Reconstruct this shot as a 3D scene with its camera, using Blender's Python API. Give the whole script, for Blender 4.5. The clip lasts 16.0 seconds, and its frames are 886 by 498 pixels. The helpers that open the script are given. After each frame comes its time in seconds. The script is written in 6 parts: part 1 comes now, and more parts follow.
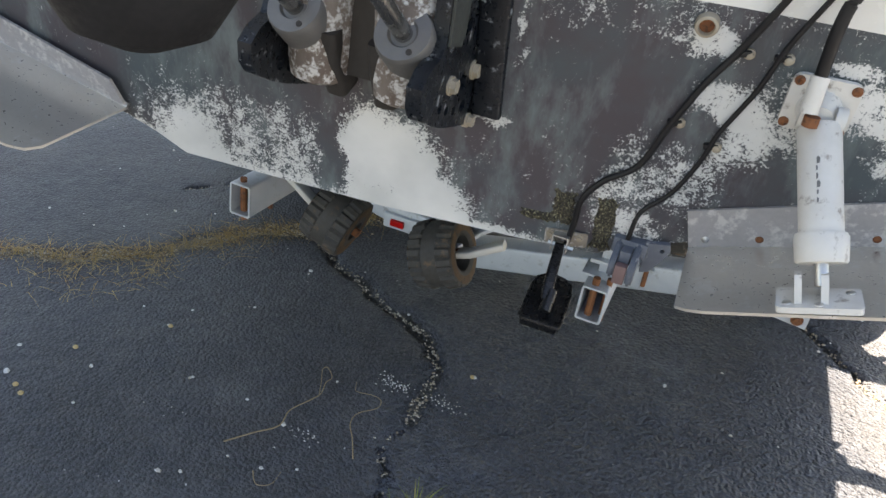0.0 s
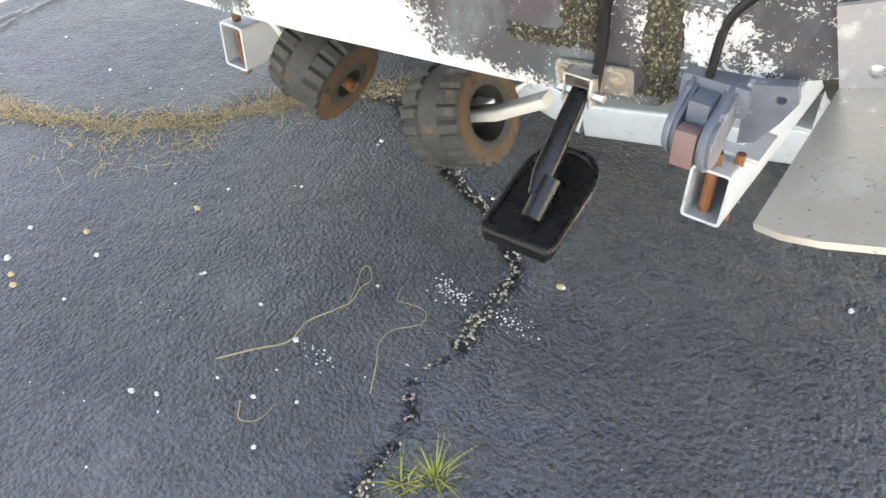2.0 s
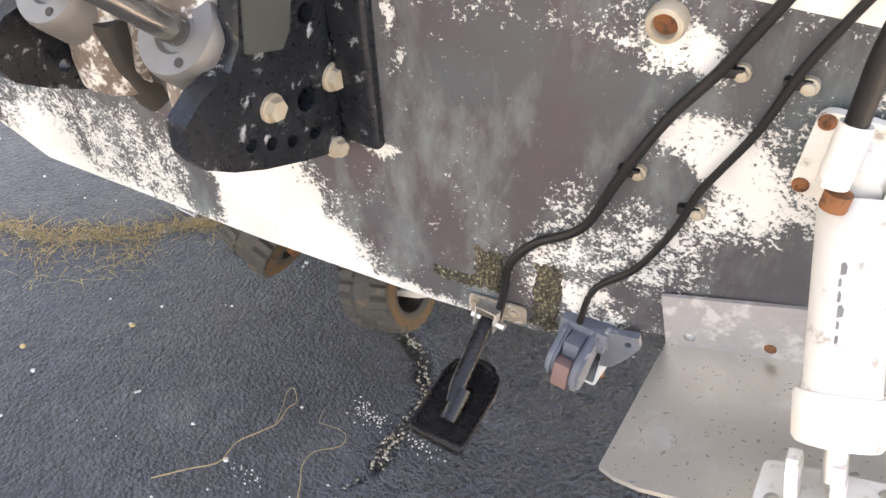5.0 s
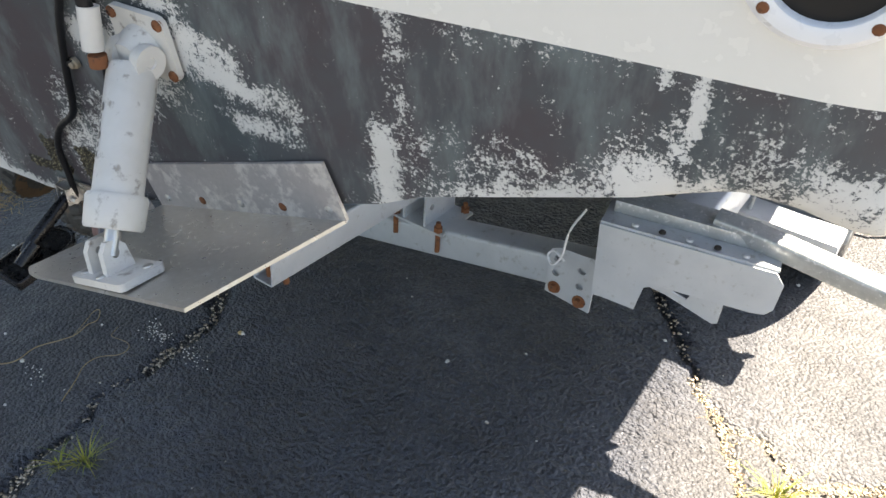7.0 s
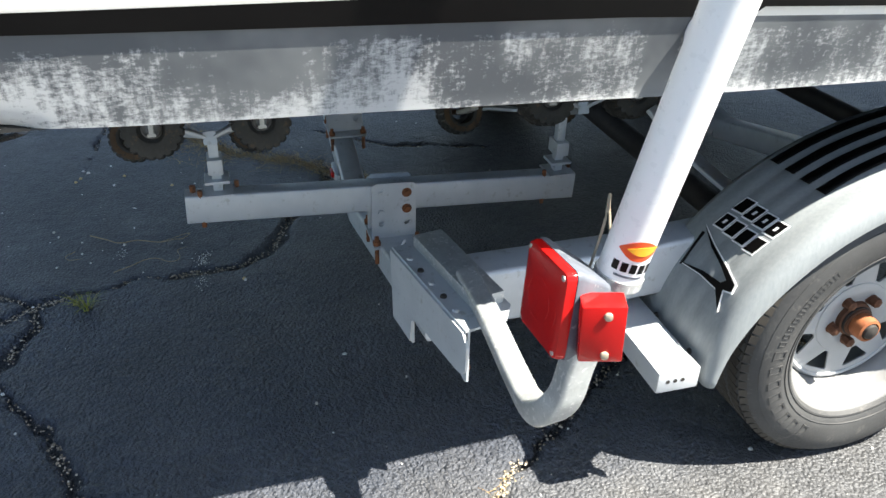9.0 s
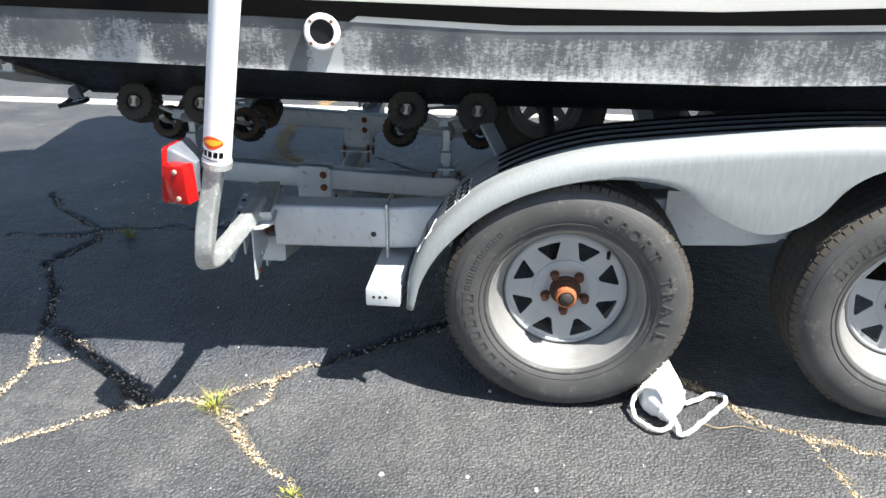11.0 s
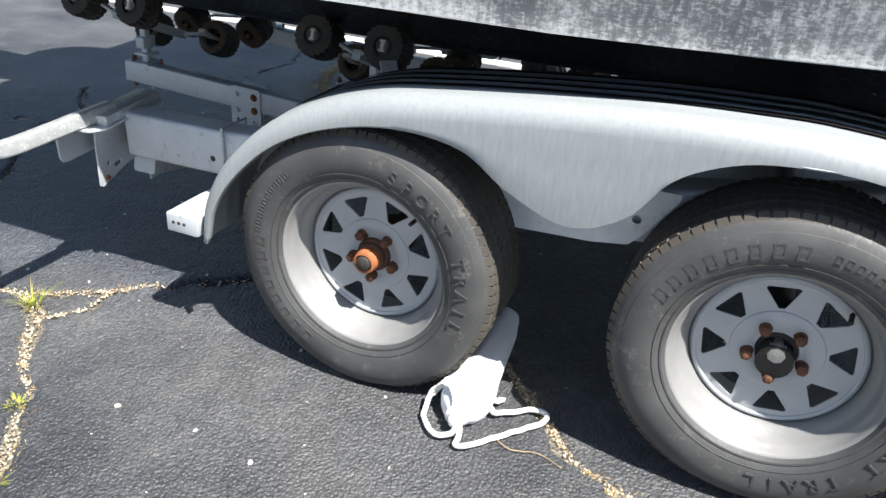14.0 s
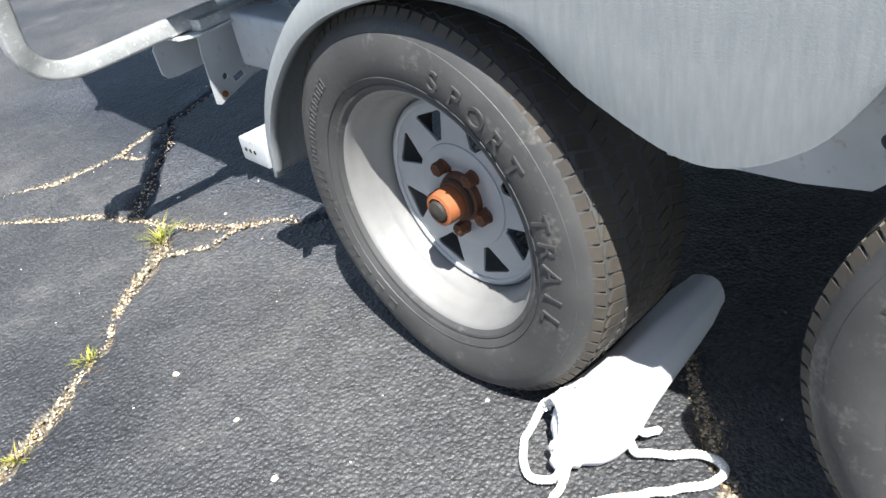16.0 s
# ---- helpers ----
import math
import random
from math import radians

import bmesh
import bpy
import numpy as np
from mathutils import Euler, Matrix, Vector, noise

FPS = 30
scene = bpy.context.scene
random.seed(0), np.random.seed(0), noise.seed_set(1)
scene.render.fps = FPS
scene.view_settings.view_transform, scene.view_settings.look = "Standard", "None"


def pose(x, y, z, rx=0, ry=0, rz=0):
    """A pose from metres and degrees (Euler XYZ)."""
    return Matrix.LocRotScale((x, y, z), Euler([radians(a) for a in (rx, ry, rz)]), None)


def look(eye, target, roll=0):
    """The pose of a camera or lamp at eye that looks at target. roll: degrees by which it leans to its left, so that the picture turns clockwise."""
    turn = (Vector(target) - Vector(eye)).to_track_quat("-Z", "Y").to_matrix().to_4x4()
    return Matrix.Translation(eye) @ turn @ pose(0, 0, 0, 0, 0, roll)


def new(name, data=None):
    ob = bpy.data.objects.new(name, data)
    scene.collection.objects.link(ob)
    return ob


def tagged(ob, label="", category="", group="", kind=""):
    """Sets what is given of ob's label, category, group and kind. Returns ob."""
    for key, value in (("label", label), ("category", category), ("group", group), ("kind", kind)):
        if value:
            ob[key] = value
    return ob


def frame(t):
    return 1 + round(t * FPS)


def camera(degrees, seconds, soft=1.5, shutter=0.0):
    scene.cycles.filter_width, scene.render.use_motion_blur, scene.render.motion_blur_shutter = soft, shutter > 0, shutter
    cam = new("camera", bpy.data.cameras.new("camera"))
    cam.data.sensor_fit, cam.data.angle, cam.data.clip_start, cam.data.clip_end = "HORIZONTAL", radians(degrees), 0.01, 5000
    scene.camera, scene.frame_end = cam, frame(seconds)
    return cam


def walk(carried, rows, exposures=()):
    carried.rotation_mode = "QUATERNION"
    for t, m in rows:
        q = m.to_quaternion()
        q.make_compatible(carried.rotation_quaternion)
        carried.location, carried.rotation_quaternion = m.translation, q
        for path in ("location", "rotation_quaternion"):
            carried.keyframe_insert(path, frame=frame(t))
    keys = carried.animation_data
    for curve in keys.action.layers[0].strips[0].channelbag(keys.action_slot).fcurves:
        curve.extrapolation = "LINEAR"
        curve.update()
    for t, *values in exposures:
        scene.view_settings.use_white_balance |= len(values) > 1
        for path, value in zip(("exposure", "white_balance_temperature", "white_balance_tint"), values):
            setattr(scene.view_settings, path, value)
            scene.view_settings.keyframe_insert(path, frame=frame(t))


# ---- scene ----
cam = camera(59.7, 16.0)
PATH = [
    (0, (0.2841, 0.1343, 1.2172), (-0.2725, 1.7586, 0.1918), 8.56),
    (0.5, (0.3696, 0.322, 1.16), (-0.4658, 1.7338, 0.0155), 5.71),
    (1, (0.3355, 0.5537, 0.9869), (-0.5881, 1.78, -0.2943), 1.54),
    (1.5, (0.3472, 0.6276, 0.9517), (-0.5838, 1.8033, -0.3722), -1.56),
    (2, (0.3592, 0.647, 0.9669), (-0.5563, 1.8347, -0.3569), -1.85),
    (2.5, (0.3659, 0.6186, 1.0137), (-0.5667, 1.7954, -0.3068), -2.7),
    (3, (0.3592, 0.553, 1.0795), (-0.5722, 1.7309, -0.2412), -1.9),
    (3.2, (0.3536, 0.5229, 1.0993), (-0.5674, 1.7084, -0.2223), -1.2),
    (5.3, (0.3744, 0.581, 1.2236), (-0.378, 2.0411, 0.0814), 5.7),
    (5.5, (0.4252, 0.5734, 1.2487), (-0.3179, 2.0596, 0.1351), 4.56),
    (6, (0.6713, 0.5248, 1.2826), (-0.1081, 1.9866, 0.1626), 3.69),
    (6.5, (0.9073, 0.5461, 1.2739), (0.0875, 1.9932, 0.1632), 2.33),
    (7, (1.0519, 0.6882, 1.2492), (0.1537, 2.0409, 0.0823), 3.96),
    (7.5, (1.2121, 0.8245, 1.238), (0.1012, 2.0208, 0.0831), 1.29),
    (8, (1.4781, 0.9952, 1.2873), (0.1238, 1.9634, 0.178), 1.84),
    (8.5, (1.6865, 1.3083, 1.2824), (0.1712, 2.0513, 0.2086), 1.15),
    (9, (1.9793, 1.5706, 1.2817), (0.3276, 2.0592, 0.2659), 1.48),
    (9.5, (2.2381, 1.8021, 1.2728), (0.5016, 1.9743, 0.2948), -1.01),
    (10, (2.3904, 2.1179, 1.2586), (0.6565, 2.2178, 0.2675), 0.58),
    (10.2, (2.4623, 2.227, 1.2614), (0.7087, 2.2121, 0.2997), -0.36),
    (12.3, (3.0634, 3.2039, 1.2188), (1.2135, 2.9944, 0.4894), 2.94),
    (12.5, (3.0239, 3.2397, 1.2063), (1.189, 3.0014, 0.4478), 3.63),
    (13, (2.8026, 3.3031, 1.2262), (1.0027, 3.0157, 0.4027), 6.23),
    (13.5, (2.6145, 3.3982, 1.1976), (0.8588, 2.9298, 0.3637), 4.44),
    (14, (2.3344, 3.5414, 1.1684), (0.6755, 2.9079, 0.248), 4.1),
    (14.5, (1.9728, 3.5913, 1.0721), (0.4367, 2.8062, 0.0603), 3.77),
    (15, (1.7049, 3.6447, 0.9705), (0.3096, 2.7097, -0.1143), 1.52),
    (15.5, (1.6218, 3.6257, 0.8938), (0.4782, 2.4227, -0.2215), -7.92),
    (16, (1.5951, 3.6237, 0.9187), (0.5572, 2.3128, -0.1794), -10.7),
]
EXPOSURES = [
    (0.0, 3.08, 8100, 13), (0.5, 3.18, 8100, 12), (1.0, 3.68, 8400, 12), (1.5, 4.28, 8900, 13), (2.0, 4.52, 9300, 14), (3.0, 4.77, 9500, 16), (5.5, 3.93, 9800, 22), (6.0, 3.33, 8900, 16), (6.5, 2.93, 8400, 13),
    (7.0, 2.76, 7800, 12), (8.0, 2.50, 7150, 9), (9.0, 2.14, 6750, 7), (10.0, 1.90, 6600, 7), (12.5, 1.60, 6480, 9), (16.0, 1.55, 6350, 9),
]
walk(cam, [(t, look(eye, target, roll)) for t, eye, target, roll in PATH], EXPOSURES)

# ---- light ----
SUN = Vector((0.28, 0.52, 1.0)).normalized()
world = bpy.data.worlds.new("sky")
scene.world = world
world.use_nodes = True
wn = world.node_tree
sky = wn.nodes.new("ShaderNodeTexSky")
sky.sky_type = "NISHITA"
sky.sun_disc = False
sky.sun_elevation = math.asin(SUN.z)
sky.sun_rotation = math.atan2(SUN.x, SUN.y)
wn.nodes["Background"].inputs[1].default_value = 0.056
wn.links.new(sky.outputs[0], wn.nodes["Background"].inputs[0])
lamp = bpy.data.lights.new("sun", "SUN")
lamp.energy, lamp.angle, lamp.color = 4.6, radians(0.53), (1.0, 0.96, 0.90)
sun = new("sun", lamp)
sun.matrix_world = look(SUN * 30, (0, 0, 0))


# ---- materials ----
class Nodes:
    """A small builder of node materials."""

    def __init__(self, name):
        self.m = bpy.data.materials.new(name)
        self.m.use_nodes = True
        self.t = self.m.node_tree
        self.b = self.t.nodes["Principled BSDF"]
        self.pos = self.t.nodes.new("ShaderNodeTexCoord").outputs["Object"]

    def link(self, a, b):
        self.t.links.new(a, b)

    def node(self, kind, **inputs):
        n = self.t.nodes.new(kind)
        for k, v in inputs.items():
            s = n.inputs[k]
            if hasattr(v, "is_output"):
                self.link(v, s)
            else:
                s.default_value = v
        return n

    def noise(self, scale, detail=4.0, rough=0.55, stretch=None):
        v = self.pos
        if stretch:
            mp = self.node("ShaderNodeMapping", Vector=self.pos)
            mp.inputs["Scale"].default_value = stretch
            v = mp.outputs[0]
        return self.node("ShaderNodeTexNoise", Vector=v, Scale=scale, Detail=detail, Roughness=rough).outputs[0]

    def cells(self, scale, feature="F1", out="Distance"):
        n = self.node("ShaderNodeTexVoronoi", Vector=self.pos, Scale=scale)
        n.feature = feature
        return n.outputs[out]

    def ramp(self, fac, lo, hi, a=0.0, b=1.0):
        n = self.node("ShaderNodeMapRange", Value=fac)
        n.inputs[1].default_value, n.inputs[2].default_value = lo, hi
        n.inputs[3].default_value, n.inputs[4].default_value = a, b
        return n.outputs[0]

    def maths(self, op, a, b=0.0):
        n = self.t.nodes.new("ShaderNodeMath")
        n.operation = op
        for s, v in zip(n.inputs, (a, b)):
            if hasattr(v, "is_output"):
                self.link(v, s)
            else:
                s.default_value = v
        return n.outputs[0]

    def mix(self, fac, a, b):
        n = self.t.nodes.new("ShaderNodeMix")
        n.data_type = "RGBA"
        for s, v in ((n.inputs[0], fac), (n.inputs[6], a), (n.inputs[7], b)):
            if hasattr(v, "is_output"):
                self.link(v, s)
            else:
                s.default_value = (*v, 1.0) if isinstance(v, tuple) else v
        return n.outputs[2]

    def attr(self, name):
        n = self.t.nodes.new("ShaderNodeAttribute")
        n.attribute_name = name
        return n.outputs["Fac"]

    def rand(self):
        return self.t.nodes.new("ShaderNodeObjectInfo").outputs["Random"]

    def island(self):
        return self.t.nodes.new("ShaderNodeNewGeometry").outputs["Random Per Island"]

    def done(self, colour, rough=0.5, metal=0.0, bump=None, dist=0.002, strength=0.6, **more):
        for key, v in (("Base Color", colour), ("Roughness", rough), ("Metallic", metal)):
            s = self.b.inputs[key]
            if hasattr(v, "is_output"):
                self.link(v, s)
            else:
                s.default_value = (*v, 1.0) if isinstance(v, tuple) else v
        for key, v in more.items():
            self.b.inputs[key.replace("_", " ")].default_value = v
        if bump is not None:
            n = self.node("ShaderNodeBump", Height=bump, Strength=strength, Distance=dist)
            self.link(n.outputs[0], self.b.inputs["Normal"])
        return self.m


def surface(name, a, b, coarse=6.0, fine=90.0, rough=(0.4, 0.6), metal=0.0, bump=0.0005, spots=None, amount=0.62, stretch=None, **more):
    """A surface of two tones at two scales, with worn spots of a third tone."""
    n = Nodes(name)
    big = n.ramp(n.noise(coarse, 5, stretch=stretch), 0.32, 0.68)
    small = n.noise(fine, 3)
    f = n.maths("ADD", n.maths("MULTIPLY", big, 0.65), n.maths("MULTIPLY", small, 0.35))
    col = n.mix(f, a, b)
    if spots:
        k = n.maths("ADD", n.maths("MULTIPLY", n.noise(coarse * 2.3, 6, 0.7), 0.7), n.maths("MULTIPLY", n.noise(fine * 0.7, 3), 0.3))
        col = n.mix(n.ramp(k, amount - 0.04, amount + 0.04), col, spots)
    r = n.ramp(small, 0.3, 0.7, rough[0], rough[1])
    return n.done(col, r, metal, small, bump, 0.5, **more)


def asphalt_material():
    n = Nodes("asphalt")
    stone = n.cells(115.0)
    stone2 = n.cells(230.0)
    worn = n.ramp(n.noise(1.5, 6, 0.65), 0.30, 0.70)
    fine = n.noise(300.0, 2)
    tone = n.mix(worn, (0.0255, 0.0275, 0.0320), (0.093, 0.094, 0.097))
    cell = n.node("ShaderNodeTexVoronoi", Vector=n.pos, Scale=150.0)
    bright = n.ramp(n.node("ShaderNodeSeparateColor", Color=cell.outputs["Color"]).outputs[0], 0.0, 1.0, 0.68, 1.32)
    tone = n.mix(0.8, tone, n.node("ShaderNodeVectorMath", Vector=tone).outputs[0])
    mul = n.t.nodes.new("ShaderNodeMix")
    mul.data_type, mul.blend_type = "RGBA", "MULTIPLY"
    mul.inputs[0].default_value = 1.0
    n.link(tone, mul.inputs[6])
    n.link(bright, mul.inputs[7])
    dust = n.ramp(n.noise(3.0, 6, 0.65), 0.56, 0.76, 0.0, 0.45)
    col = n.mix(dust, mul.outputs[2], (0.15, 0.145, 0.135))
    brown = n.ramp(n.noise(1.6, 5, 0.65), 0.50, 0.68, 0.0, 0.25)
    col = n.mix(brown, col, (0.076, 0.069, 0.062))
    crack = n.maths("ADD", n.attr("crack"), n.maths("MULTIPLY", n.maths("SUBTRACT", n.noise(55.0, 5, 0.75), 0.5), 1.5))
    straw = n.attr("straw")
    dirt = n.mix(n.ramp(n.noise(140.0, 3), 0.35, 0.65), (0.045, 0.042, 0.037), (0.29, 0.26, 0.205))
    soil = n.mix(straw, (0.013, 0.012, 0.011), dirt)
    col = n.mix(n.ramp(crack, 0.42, 0.62), col, soil)
    h = n.maths("SUBTRACT", n.maths("MULTIPLY", stone, -0.9), n.maths("MULTIPLY", stone2, 0.35))
    h = n.maths("ADD", h, n.maths("MULTIPLY", n.noise(28.0, 4), 0.5))
    # Lumpier asphalt between the cracks, with the blue of its shade tinted in.
    shade_tint = n.t.nodes.new("ShaderNodeMix")
    shade_tint.data_type, shade_tint.blend_type = "RGBA", "MULTIPLY"
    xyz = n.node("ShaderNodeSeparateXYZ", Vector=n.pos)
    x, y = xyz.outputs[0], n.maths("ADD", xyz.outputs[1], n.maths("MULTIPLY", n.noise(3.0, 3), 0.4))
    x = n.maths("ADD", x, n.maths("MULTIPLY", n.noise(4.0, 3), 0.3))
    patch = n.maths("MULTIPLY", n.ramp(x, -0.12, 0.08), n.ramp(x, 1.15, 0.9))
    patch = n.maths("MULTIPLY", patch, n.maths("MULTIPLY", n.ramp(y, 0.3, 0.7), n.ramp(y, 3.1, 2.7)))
    n.link(patch, shade_tint.inputs[0])
    n.link(col, shade_tint.inputs[6])
    shade_tint.inputs[7].default_value = (0.80, 0.88, 1.06, 1.0)
    col = shade_tint.outputs[2]
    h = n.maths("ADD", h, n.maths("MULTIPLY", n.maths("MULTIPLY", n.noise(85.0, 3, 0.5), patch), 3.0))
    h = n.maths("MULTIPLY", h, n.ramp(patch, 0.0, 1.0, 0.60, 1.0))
    n.done(col, n.ramp(fine, 0.3, 0.7, 0.40, 0.64), 0.0, h, 0.0095, 0.95)
    return n.m


def bottom_paint_material():
    """Dark ablative paint rubbed through to white gelcoat."""
    n = Nodes("worn_bottom_paint")
    wear = n.attr("wear")
    grain = n.noise(290.0, 4, 0.75)
    mid = n.noise(62.0, 5, 0.7)
    run = n.noise(30.0, 4, 0.65, stretch=(1.0, 1.0, 0.18))
    k = n.maths("ADD", wear, n.maths("MULTIPLY", n.maths("SUBTRACT", grain, 0.5), 1.6))
    k = n.maths("ADD", k, n.maths("MULTIPLY", n.maths("SUBTRACT", mid, 0.5), 1.1))
    k = n.maths("ADD", k, n.maths("MULTIPLY", n.maths("SUBTRACT", run, 0.5), 0.6))
    dark = n.mix(n.ramp(n.noise(5.0, 5, 0.6), 0.4, 0.62), (0.066, 0.054, 0.060), (0.066, 0.082, 0.088))
    dark = n.mix(n.ramp(n.noise(17.0, 5, 0.7, stretch=(1, 1, 0.3)), 0.47, 0.68, 0.0, 0.7), dark, (0.17, 0.205, 0.205))
    pale = n.mix(n.ramp(n.noise(8.0, 4), 0.35, 0.7), (0.69, 0.68, 0.65), (0.54, 0.54, 0.515))
    mask = n.ramp(k, 0.46, 0.56)
    col = n.mix(mask, dark, pale)
    n.done(col, n.ramp(mask, 0, 1, 0.62, 0.42), 0.0, n.maths("SUBTRACT", n.maths("MULTIPLY", grain, 0.4), mask), 0.0007, 0.6)
    return n.m


def side_paint_material():
    """Grey-black paint on the side, scuffed pale in short upright and level scratches."""
    n = Nodes("scuffed_side_paint")
    wear = n.attr("wear")
    up = n.noise(75.0, 5, 0.75, stretch=(1.0, 1.0, 0.22))
    flat = n.noise(190.0, 5, 0.75, stretch=(1.0, 0.4, 1.0))
    big = n.noise(4.0, 4, 0.6)
    k = n.maths("ADD", n.maths("MULTIPLY", up, 0.5), n.maths("MULTIPLY", flat, 0.55))
    k = n.maths("ADD", k, n.maths("MULTIPLY", n.maths("SUBTRACT", big, 0.5), 0.5))
    k = n.maths("ADD", k, wear)
    dark = n.mix(n.ramp(big, 0.4, 0.6), (0.085, 0.093, 0.103), (0.17, 0.18, 0.185))
    col = n.mix(n.ramp(k, 0.50, 0.66), dark, (0.47, 0.48, 0.485))
    n.done(col, 0.6, 0.0, k, 0.0006, 0.4)
    return n.m


